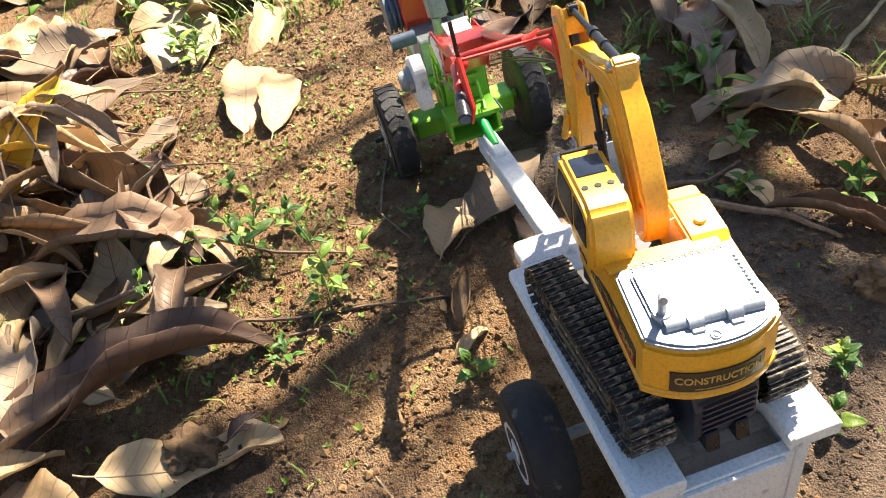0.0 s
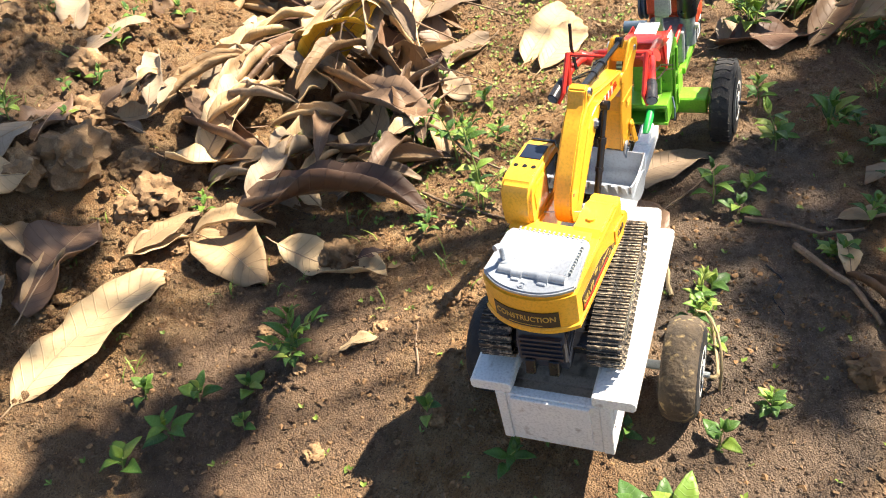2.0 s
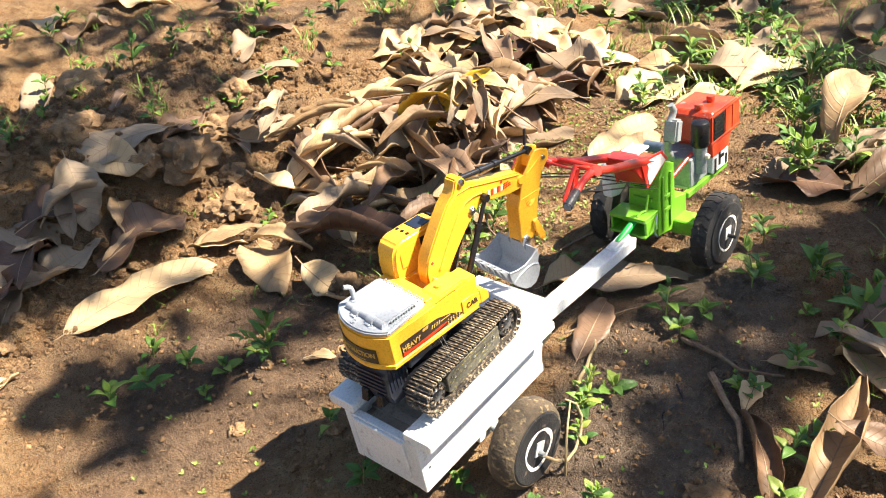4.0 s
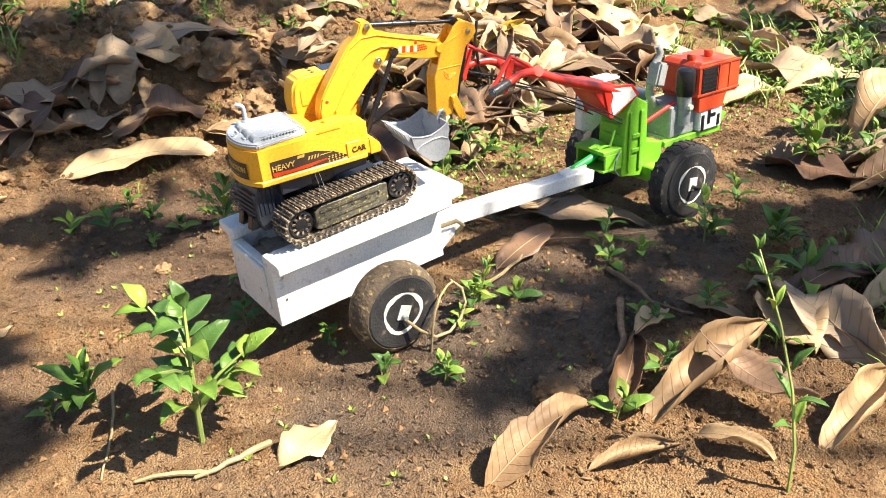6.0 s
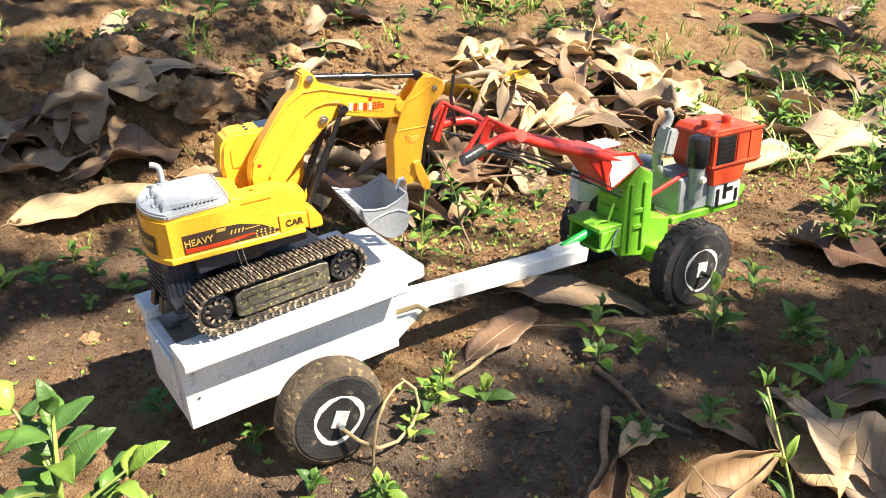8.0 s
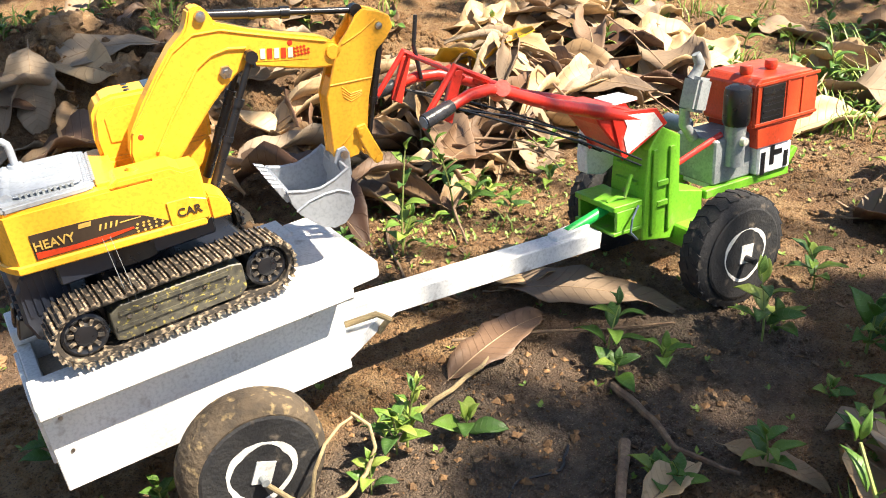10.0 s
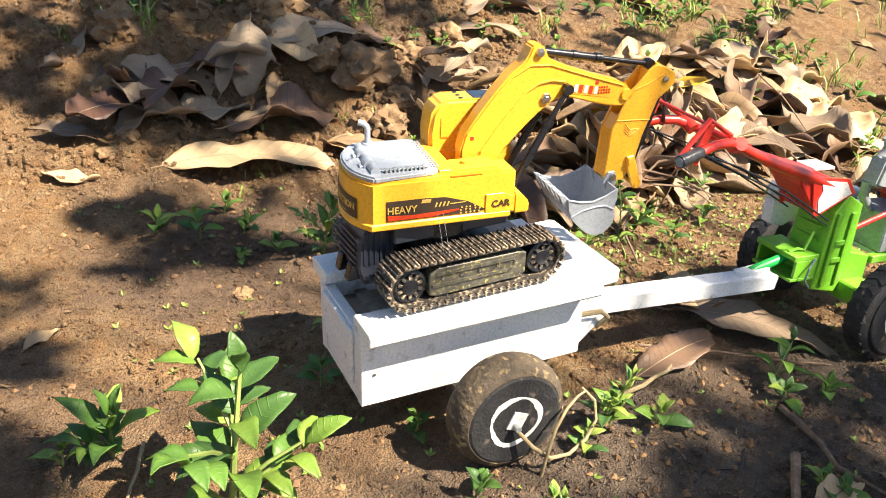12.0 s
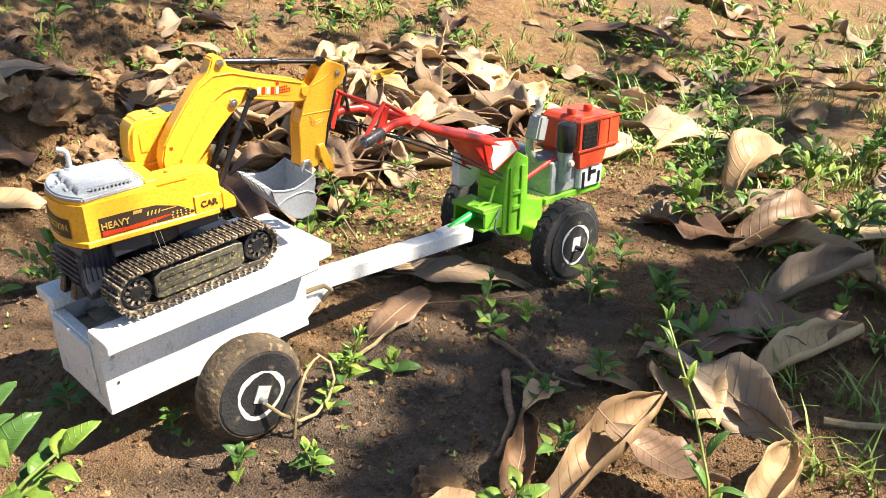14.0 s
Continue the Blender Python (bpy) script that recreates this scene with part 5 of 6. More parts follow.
dry_leaf("flat", "yellow", 0.790, 0.565, -75, 0.90, -44, 30, 1, where="upright on the leaf pile")
dry_leaf("arch", "yellow", 0.770, 0.610, -82, 0.82, -30, -35, 2, where="upright on the leaf pile")
between("wavy", "tan", (1.097, 0.723), (1.15, 0.90), variant=0)
between("broad", "tan", (1.143, 0.852), (1.40, 0.89), variant=1)
between("wavy", "tan", (1.226, 0.735), (1.50, 0.71), variant=2)
between("broad", "tan", (1.171, 0.566), (1.46, 0.60), variant=0)
between("flat", "tan", (1.204, 0.676), (1.40, 0.80), variant=1)
between("wavy", "grey", (1.50, 0.41), (1.52, 0.12), variant=1, lean=-10)
between("broad", "grey", (1.327, 0.286), (1.42, 0.05), variant=2)
between("twisted", "tan", (1.02, -0.12), (1.28, -0.10), variant=1, tilt=-20)
between("halfroll", "tan", (0.90, -0.22), (1.14, -0.30), variant=0)
between("rolled", "grey", (0.72, -0.36), (0.98, -0.40), variant=2)
between("cup", "dark", (1.90, 0.40), (2.10, 0.18), variant=1)
between("broad", "tan", (1.80, 0.55), (1.98, 0.45), variant=0)
between("flat", "dark", (2.0, 0.95), (2.25, 0.70), variant=2)
between("flat", "tan", (1.60, -0.30), (1.85, -0.12), variant=2)
between("wavy", "tan", (1.42, -0.32), (1.66, -0.28), variant=0)
between("broad", "grey", (0.68, 1.10), (0.82, 1.18), variant=1)
between("flat", "grey", (0.62, 1.05), (0.78, 1.0), variant=0)


def keep_clear(x, y):
    if -0.06 < x < 0.62 and -0.36 < y < 0.17:
        return True
    if 0.56 < x < 0.90 and -0.30 < y < 0.17:
        return True
    if y < -0.30 and x < 0.28:
        return True
    if 0.60 < x < 1.15 and y < 0.32 + 0.50 * (x - 0.68) and y > -0.10:
        return True
    return x < 0.20 and y < 0.58


def scatter(n, x0, x1, y0, y1, colours, shapes, smin=0.75, smax=1.15, settle=0.9, tilt=16):
    for _ in range(n):
        for _try in range(20):
            x, y = R.uniform(x0, x1), R.uniform(y0, y1)
            if not keep_clear(x, y):
                break
        else:
            continue
        dry_leaf(R.choice(shapes), R.choice(colours), x, y, R.uniform(0, 360), R.uniform(smin, smax), R.uniform(-tilt, tilt), R.uniform(-tilt, tilt), R.randrange(3), settle, where="in the leaf litter")


ALL = ["flat", "arch", "cup", "rolled", "halfroll", "wavy", "twisted", "broad", "small"]
CURLED = ["rolled", "halfroll", "arch", "cup", "twisted", "rolled", "halfroll", "small"]
scatter(20, 0.50, 0.98, 0.38, 0.86, ["tan", "tan", "dark", "grey"], CURLED)
scatter(18, 0.80, 1.25, 0.44, 0.88, ["tan", "tan", "tan", "dark"], CURLED + ["wavy", "flat"])
scatter(16, 0.98, 1.55, 0.25, 0.95, ["tan", "tan", "grey"], ["wavy", "broad", "flat", "halfroll"], 0.9, 1.3)
scatter(46, 0.40, 1.02, 0.36, 0.90, ["tan", "tan", "grey", "dark"], ["small", "halfroll", "rolled", "small", "cup"], 0.55, 0.95)
scatter(16, 1.0, 1.5, 0.55, 0.98, ["tan", "tan", "grey"], ["small", "flat", "broad", "wavy"], 0.6, 1.0)
scatter(13, -0.25, 0.36, 0.79, 1.02, ["dark", "grey", "dark", "tan"], ["broad", "flat", "cup", "halfroll", "small"], 0.6, 1.0)
scatter(14, 0.92, 1.9, -0.5, 0.22, ["tan", "grey", "dark"], ALL, 0.8, 1.2)
scatter(9, 0.50, 1.0, -0.75, -0.34, ["dark", "tan", "grey"], ALL, 0.7, 1.1)
scatter(40, 1.6, 3.9, -0.6, 1.7, ["tan", "dark", "grey"], ["wavy", "broad", "flat", "cup"], 0.8, 1.2)
scatter(18, 0.2, 2.0, 0.95, 1.7, ["tan", "dark", "grey"], ["wavy", "broad", "flat", "cup", "small"], 0.6, 1.0)
scatter(5, 0.44, 0.62, 0.34, 0.62, ["dark", "grey", "tan"], ["small", "flat", "halfroll", "small"], 0.6, 0.9)


# ---------------------------------------------------------------- clods and stones
def lump(name, x, y, r, mat, label, category, squash=0.7, seed=0, group=""):
    bm = bmesh.new()
    bmesh.ops.create_icosphere(bm, subdivisions=4, radius=1)
    for v in bm.verts:
        n = v.co.normalized()
        k = 0.9 + 0.38 * noise.noise(n * 1.2 + Vector((seed, 0, 0))) + 0.30 * noise.noise(n * 2.9 + Vector((0, seed, 0))) + 0.16 * abs(noise.noise(n * 7 + Vector((0, 0, seed)))) + 0.09 * noise.noise(n * 16 + Vector((0, 0, seed)))
        v.co = Vector((n.x * r * k, n.y * r * k * 0.9, n.z * r * k * squash))
    part(name, bm, mat, None, label, True, category, group, m=pose(x, y, surface(x, y) + r * squash * 0.20, 0, 0, seed * 40))


lump("stone", 0.198, -0.292, 0.026, M_CLOD, "rounded brown stone half sunk in soil", "stone", 0.7, 3)
for k, (x, y, r) in enumerate([(0.31, 0.40, 0.030), (0.365, 0.745, 0.040), (0.325, 0.765, 0.030), (0.40, 0.80, 0.032), (0.36, 0.88, 0.060), (0.30, 0.93, 0.045), (-0.05, 1.06, 0.05), (-0.10, 0.90, 0.045),
                               (0.47, 0.93, 0.035), (0.25, 1.06, 0.05), (0.60, 1.02, 0.04), (0.08, 1.12, 0.05), (0.19, 0.285, 0.012), (0.24, 0.205, 0.011), (0.155, 0.44, 0.012), (0.05, 0.155, 0.014), (-0.02, 0.28, 0.013),
                               (0.28, 0.66, 0.016), (0.33, 0.70, 0.018), (0.10, 0.36, 0.010), (-0.05, 1.28, 0.05), (0.4, 1.3, 0.06), (0.7, 1.3, 0.05), (-0.12, 0.74, 0.018), (-0.08, 0.77, 0.016), (0.1, 0.76, 0.014)]):
    lump("soil_clod", x, y, r, M_CLOD, "crumbly brown lump of dry soil", "soil clod", 0.75, k + 5, "soil clods")


def crumbs():
    """Loose crumbs of earth, too many to count."""
    base = bmesh.new()
    bmesh.ops.create_icosphere(base, subdivisions=1, radius=1)
    bv, bf = [v.co.copy() for v in base.verts], [[v.index for v in f.verts] for f in base.faces]
    base.free()
    verts, faces = [], []
    for _ in range(11000):
        k = R.random()
        if k < 0.40:
            x, y = R.uniform(-0.3, 0.95), R.uniform(0.68, 1.45)
        elif k < 0.75:
            x, y = R.uniform(-0.3, 1.2), R.uniform(0.05, 0.75)
        else:
            x, y = R.uniform(-0.3, 1.6), R.uniform(-0.6, 0.2)
        r = R.uniform(0.0012, 0.0034) * (1.0 if y < 0.68 else 2.2) * (2.2 if R.random() < 0.06 else 1)
        z, s, turn = surface(x, y), len(verts), Euler((R.uniform(0, 6), R.uniform(0, 6), R.uniform(0, 6))).to_matrix()
        for c in bv:
            p = turn @ Vector((c.x * r * R.uniform(.7, 1.3), c.y * r * R.uniform(.7, 1.2), c.z * r * R.uniform(.6, 1)))
            verts.append((x + p.x, y + p.y, z + p.z + r * 0.25))
        faces += [[s + i for i in f] for f in bf]
    grit = random.Random(77)
    for _ in range(20000):
        x, y = grit.uniform(-0.4, 1.5), grit.uniform(-0.6, 0.75)
        r = grit.uniform(0.0010, 0.0024) * (1.9 if grit.random() < 0.12 else 1)
        z, s, a = surface(x, y), len(verts), grit.uniform(0, 6.28)
        ca, sa, f, g = math.cos(a), math.sin(a), grit.uniform(.7, 1.6), grit.uniform(.6, 1.1)
        for c in bv:
            px, py = c.x * r * f, c.y * r * g
            verts.append((x + ca * px - sa * py, y + sa * px + ca * py, z + c.z * r * g + r * 0.2))
        faces += [[s + i for i in q] for q in bf]
    me = bpy.data.meshes.new("soil_crumbs")
    me.from_pydata(verts, [], faces)
    me.materials.append(M_SOIL)
    tagged(new("soil_crumbs", me), "loose brown crumbs of soil scattered over the ground", "soil", kind="stuff")


crumbs()


def litter_bits():
    """Chips of broken leaf and straw, too many to count."""
    verts, faces = [], []
    for _ in range(5200):
        k = R.random()
        x, y = (R.uniform(0.25, 1.3), R.uniform(0.1, 0.95)) if k < .35 else (R.uniform(-.35, .5), R.uniform(.1, 1.2)) if k < .60 else (R.uniform(.1, 1.8), R.uniform(-.6, .1)) if k < .82 else (R.uniform(-.35, .35), R.uniform(-.45, -.10))
        big = 1.0 if k < .35 and R.random() < .5 else 0.5
        l, a = big * R.uniform(.002, .011) * R.uniform(.4, 1), R.uniform(0, 6.28)
        w = l * R.uniform(.10, .55)
        z, s, c, n = surface(x, y) + .0012, len(verts), math.cos(a), math.sin(a)
        up = R.uniform(-.002, .004)
        for u, v, h in ((-1, -.6, 0), (.2, -1, .001), (1, -.2, up), (.7, .8, up), (-.6, .9, .001)):
            verts.append((x + c * u * l - n * v * w, y + n * u * l + c * v * w, z + abs(h)))
        faces.append(tuple(range(s, s + 5)))
        for i in range(5):
            px, py, pz = verts[s + i]
            verts.append((px, py, pz - .0009))
        faces += [(s + i, s + 5 + i, s + 5 + (i + 1) % 5, s + (i + 1) % 5) for i in range(5)]
    me = bpy.data.meshes.new("litter_bits")
    me.from_pydata(verts, [], faces)
    me.uv_layers.new(name="uv")
    me.materials.append(M_CHIP)
    tagged(new("litter_bits", me), "broken chips of dry leaf and straw strewn on soil", "leaf litter", kind="stuff")


def sprouts():
    """Tiny two-leaved sprouts, too many to count."""
    verts, faces = [], []
    for _ in range(1500):
        k = R.random()
        x, y = (R.uniform(0.38, 1.2), R.gauss(.27, .12)) if k < .6 else (R.uniform(.8, 2.2), R.uniform(-.4, .9)) if k < .85 else (R.uniform(-.2, .8), R.uniform(-.35, .6))
        z, h, a = surface(x, y), R.uniform(.002, .007), R.uniform(0, 6.28)
        for q in range(R.choice((2, 2, 3, 4))):
            b, l, w = a + q * 1.57 + R.uniform(-.3, .3), R.uniform(.003, .0075), R.uniform(.0012, .0024)
            s, c, n = len(verts), math.cos(b), math.sin(b)
            for u, v, t in ((0, 0, 0), (.5, 1, .6), (1, 0, 1), (.5, -1, .6)):
                verts.append((x + c * u * l - n * v * w, y + n * u * l + c * v * w, z + h * t + .0005))
            faces.append((s, s + 1, s + 2, s + 3))
    me = bpy.data.meshes.new("tiny_sprouts")
    me.from_pydata(verts, [], faces)
    me.uv_layers.new(name="uv")
    me.materials.append(M_SPROUT)
    tagged(new("tiny_sprouts", me), "tiny yellow-green sprouts dotted over the sunlit soil", "sprouts", kind="stuff")


def soil_material_loose():
    """Loose crumbs: each one a shade of its own."""
    m = material("loose_soil", (0.30, 0.175, 0.080), (0.17, 0.100, 0.050), 0.95, scale=120, fine=600, bump=0.6, bump_scale=500)
    N, L = m.node_tree.nodes, m.node_tree.links
    bs = N["Principled BSDF"]
    base = bs.inputs["Base Color"].links[0].from_socket
    geo, rng, hsv = N.new("ShaderNodeNewGeometry"), N.new("ShaderNodeMapRange"), N.new("ShaderNodeHueSaturation")
    rng.inputs["To Min"].default_value, rng.inputs["To Max"].default_value = 0.55, 1.35
    L.new(geo.outputs["Random Per Island"], rng.inputs["Value"])
    L.new(rng.outputs["Result"], hsv.inputs["Value"])
    L.new(base, hsv.inputs["Color"])
    L.new(hsv.outputs["Color"], bs.inputs["Base Color"])
    return m


def soil_crumbs():
    """Crumbs of soil and grit over the whole plot, too many to count."""
    rr = random.Random(91)
    verts, faces = [], []
    shell = [(0, 2, 4), (2, 1, 4), (1, 3, 4), (3, 0, 4), (2, 0, 5), (1, 2, 5), (3, 1, 5), (0, 3, 5)]
    for _ in range(15000):
        k = rr.random()
        x, y = (rr.uniform(-0.45, 0.45), rr.uniform(-0.5, 0.75)) if k < .45 else (rr.uniform(0.2, 1.3), rr.uniform(-0.5, 0.4)) if k < .75 else (rr.uniform(-0.3, 1.6), rr.uniform(0.5, 1.5))
        if noise.noise((x * 4.5, y * 4.5, 3.7)) < rr.uniform(-0.45, 0.30):
            continue
        r = 0.0011 + 0.0045 * rr.random() ** 4 + (0.0012 if y > 0.6 else 0)
        z, n = surface(x, y) + r * 0.25, len(verts)
        a = rr.uniform(0, 6.28)
        c, q = math.cos(a) * r, math.sin(a) * r
        for u, v, w in ((1, 0, 0), (-1, 0, 0), (0, 1, 0), (0, -1, 0), (0, 0, 1), (0, 0, -1)):
            f = rr.uniform(.7, 1.35)
            verts.append((x + (c * u - q * v) * f + rr.uniform(-.2, .2) * r, y + (q * u + c * v) * f + rr.uniform(-.2, .2) * r, z + w * r * f * .75))
        faces += [tuple(n + i for i in t) for t in shell]
    me = bpy.data.meshes.new("soil_crumbs")
    me.from_pydata(verts, [], faces)
    me.materials.append(soil_material_loose())
    tagged(new("soil_crumbs", me), "loose brown crumbs of soil and grit on the ground", "soil", kind="stuff")


litter_bits()
sprouts()
soil_crumbs()


# ---------------------------------------------------------------- twigs and vines
def twig(name, pts, r, mat, label, category="twig", lift=None):
    out = []
    for p in pts:
        x, y = p[0], p[1]
        h = p[2] if len(p) > 2 else 0.0
        out.append((x, y, surface(x, y) + r * 0.6 + h))
    fine = []
    for a, b in zip(out, out[1:]):
        for k in range(4):
            q = Vector(a).lerp(Vector(b), k / 4)
            fine.append(q + Vector((R.uniform(-1, 1), R.uniform(-1, 1), 0)) * r * 0.5)
    fine.append(Vector(out[-1]))
    n = len(fine)
    part(name, tube(fine, [r * (1 - 0.55 * k / n) for k in range(n)], 7), mat, None, label, True, category)


twig("twig", [(0.474, 0.329, .004), (0.44, 0.27, .003), (0.41, 0.19, .003), (0.381, 0.104, .003), (0.375, 0.07, .002)], 0.0024, M_TWIG, "long thin grey-brown twig lying on soil")
twig("twig", [(0.43, 0.30), (0.405, 0.24), (0.385, 0.215)], 0.0022, M_TWIG, "short crooked dry twig")
twig("root", [(0.438, -0.141, .002), (0.43, -0.19, .004), (0.42, -0.235, .003), (0.437, -0.284, .002)], 0.0040, M_TWIG, "bark-covered root half buried in damp soil", "root")
twig("root", [(0.395, -0.205, .003), (0.33, -0.27, .004), (0.27, -0.30, .002)], 0.0050, M_TWIG, "grey bark-covered stick beside a curled leaf", "stick")
twig("twig", [(0.36, -0.175), (0.335, -0.195), (0.30, -0.185), (0.275, -0.20)], 0.0014, M_BLACK, "thin dark crooked twig on damp soil")
twig("twig", [(0.36, 0.0, .012), (0.44, -0.04, .010), (0.50, -0.075, .006), (0.56, -0.10, .002)], 0.0017, M_TWIG, "thin brown twig under the drawbar")
twig("twig", [(0.28, -0.07, .004), (0.36, -0.05, .010), (0.44, 0.0, .008)], 0.0028, M_VINE, "pale straw stick lying beside the trailer")
twig("twig", [(0.66, 0.10, .002), (0.56, 0.135, .004), (0.49, 0.115, .002)], 0.0022, M_TWIG, "pale bent twig by the tractor wheel")
twig("twig", [(0.11, 0.20), (0.17, 0.225), (0.22, 0.24)], 0.0016, M_TWIG, "short dry twig lying on soil")
twig("twig", [(0.56, -0.50, .004), (0.62, -0.60, .01), (0.70, -0.72, .012)], 0.0045, M_VINE, "pale crooked stick in leaf litter", "stick")
twig("twig", [(-0.172, 0.024, .002), (-0.197, -0.050, .004), (-0.229, -0.116, .002)], 0.0019, M_VINE, "thin pale straw standing out of the soil")
twig("twig", [(-0.076, -0.164, .002), (-0.111, -0.172, .004), (-0.157, -0.169, .002)], 0.0036, M_VINE, "pale split straw lying on sunlit soil", "straw")
twig("twig", [(-0.142, -0.17, .002), (-0.177, -0.151, .004), (-0.204, -0.14, .002)], 0.0030, M_VINE, "pale split straw lying on sunlit soil", "straw")
for k in range(26):
    x, y, a = R.uniform(0.5, 1.2), R.uniform(0.3, 0.85), R.uniform(0, 6.3)
    l = R.uniform(0.08, 0.2)
    h = max(0, top_at(x, y) - surface(x, y))
    twig("twig", [(x, y, h), (x + l * .5 * math.cos(a), y + l * .5 * math.sin(a), h * .8 + .004), (x + l * math.cos(a + .2), y + l * math.sin(a + .2), h * .3)], R.uniform(.0012, .003), M_TWIG, "dry twig in the leaf litter")


def stray_vine():
    v = thing("dry_vine", pose(0, 0, 0), "pale dry vine looped round the trailer wheel hub", "vine")
    part("stem", tube([(0.119, -0.124, 0.040), (0.135, -0.133, 0.022), (0.155, -0.136, 0.006), (0.178, -0.133, 0.002), (0.198, -0.128, 0.010), (0.210, -0.122, 0.026), (0.210, -0.114, 0.042), (0.200, -0.104, 0.052)], [.0020, .0020, .0019, .0018, .0018, .0016, .0015, .0012], 8), M_VINE, v, smooth=True)
    part("stem", tube([(0.146, -0.140, -0.012), (0.148, -0.139, 0.020), (0.154, -0.136, 0.042), (0.166, -0.130, 0.056), (0.182, -0.122, 0.060), (0.196, -0.114, 0.056)], [.0016, .0016, .0015, .0014, .0012, .001], 8), M_VINE, v, smooth=True)
    part("stem", tube([(0.235, -0.030, 0.078), (0.262, -0.036, 0.082), (0.276, -0.032, 0.070), (0.268, -0.026, 0.056)], .0028, 8), M_VINE, v, "pale rubbery loop at the drawbar", smooth=True)


stray_vine()


# ---------------------------------------------------------------- weeds
weed_cache = {}


def weed_leaf(L, W, kind):
    key = (round(L, 3), round(W, 3), kind)
    if key not in weed_cache:
        weed_cache[key] = leaf_mesh("leaf", M_GREENLEAF, L, W, 0.9 if kind else 0.5, -0.5, 0.06, 0.3, 0.05, 11 + kind, None, 7, 4, 0.8)[0]
    return weed_cache[key]


def weed(name, m, height, pairs, L, W, label, category="weed", rise=35, lean=(0, 0), group="small weeds", stem_r=0.0011, branches=0, seed=0):
    rr = random.Random(seed)
    w = thing(name, m, label, category, group)
    pts = [Vector((lean[0] * t * t * height, lean[1] * t * t * height, height * t - 0.004)) for t in (0, .25, .5, .75, 1)]
    part("stem", tube(pts, [stem_r, stem_r, stem_r * .85, stem_r * .7, stem_r * .5], 6), M_STEM, w, smooth=True)

    def put_leaf(at, yaw, up, l):
        me = weed_leaf(l, W * l / L, rr.randrange(3))
        ob = new("leaf", me)
        ob.parent = w
        ob.matrix_basis = Matrix.Translation(at) @ pose(0, 0, 0, rr.uniform(-15, 15), -up, yaw) @ pose(l * 0.53, 0, 0)

    for k in range(pairs):
        t = 0.30 + 0.68 * (k + 0.5) / pairs if pairs > 2 else 0.55 + 0.4 * k
        i = min(3, int(t * 4))
        at = pts[i].lerp(pts[i + 1], t * 4 - i)
        size = round((0.65 + 0.35 * math.sin(math.pi * min(1, t + .1))) * 4) / 4
        for s in (0, 180):
            put_leaf(at, k * 90 + s + rr.uniform(-18, 18), rise + rr.uniform(-14, 14) + 15 * t, L * max(.5, size))
    put_leaf(pts[-1], rr.uniform(0, 360), 65, L * 0.5)
    put_leaf(pts[-1], rr.uniform(0, 360), 60, L * 0.5)
    for b in range(branches):
        t = 0.25 + 0.5 * b / max(1, branches)
        i = min(3, int(t * 4))
        at = pts[i].lerp(pts[i + 1], t * 4 - i)
        a = rr.uniform(0, 6.28)
        e = at + Vector((math.cos(a) * height * .35, math.sin(a) * height * .35, height * .28))
        part("branch", tube([at, at.lerp(e, .5) + Vector((0, 0, .004)), e], [stem_r * .7, stem_r * .6, stem_r * .4], 5), M_STEM, w)
        for s in range(4):
            put_leaf(at.lerp(e, .45 + .18 * s), math.degrees(a) + (60 if s % 2 else -60), rise, L * .6)
        put_leaf(e, math.degrees(a), 30, L * .7)
    return w


def at_ground(x, y, yaw=0):
    return pose(x, y, surface(x, y), 0, 0, yaw)


PROTO = []
for k, (h, p, L, W) in enumerate([(0.026, 2, 0.024, 0.014), (0.040, 3, 0.028, 0.014), (0.020, 2, 0.030, 0.016), (0.050, 3, 0.032, 0.014), (0.032, 2, 0.022, 0.013), (0.062, 4, 0.034, 0.015), (0.028, 2, 0.036, 0.018)]):
    x, y = [(0.05, 0.166), (0.115, 0.381), (0.451, -0.133), (0.436, 0.225), (0.129, -0.194), (0.581, 0.295), (0.62, -0.165)][k]
    PROTO.append((h, weed("weed_seedling", at_ground(x, y, 40 * k), h, p, L, W, "small green seedling growing from bare soil", rise=8, seed=k, lean=(R.uniform(-.3, .3), R.uniform(-.3, .3)))))
SPOTS = [(0.019, 0.543), (0.005, 0.059), (-0.083, 0.505), (0.384, -0.247), (0.46, -0.29), (0.124, -0.195), (0.061, -0.05), (0.074, -0.146), (0.377, 0.289), (0.387, -0.26), (0.644, -0.347), (0.60, -0.172), (0.713, -0.223),
         (0.068, -0.042), (0.005, 0.39), (-0.03, 0.47), (0.03, 0.47), (0.06, 0.41), (0.24, -0.10), (0.20, -0.13), (0.26, 0.11), (0.52, 0.09), (0.47, -0.10), (0.50, -0.14), (0.30, -0.115), (0.72, -0.14), (0.70, -0.02),
         (-0.20, 0.03), (-0.24, 0.02), (0.62, 0.25), (0.73, 0.30), (0.58, -0.26), (0.53, -0.32), (0.34, -0.36), (0.62, -0.30), (0.68, -0.28), (0.30, -0.34), (0.22, -0.36), (0.64, 0.33), (0.60, 0.37),
         (0.38, 1.0), (0.52, 1.0), (0.45, 1.1), (0.57, 0.98), (0.42, 0.93), (0.30, 1.1), (0.80, 1.05), (0.15, 1.15), (-0.05, 1.15), (0.25, 1.2), (0.36, 0.66), (0.52, 0.52), (0.68, 0.47), (0.55, 0.43)]
for k, (x, y) in enumerate(SPOTS):
    _, src = PROTO[(k * 3) % len(PROTO)]
    copy_thing(src, at_ground(x, y, R.uniform(0, 360)) @ Matrix.Scale(R.uniform(0.7, 1.15), 4))


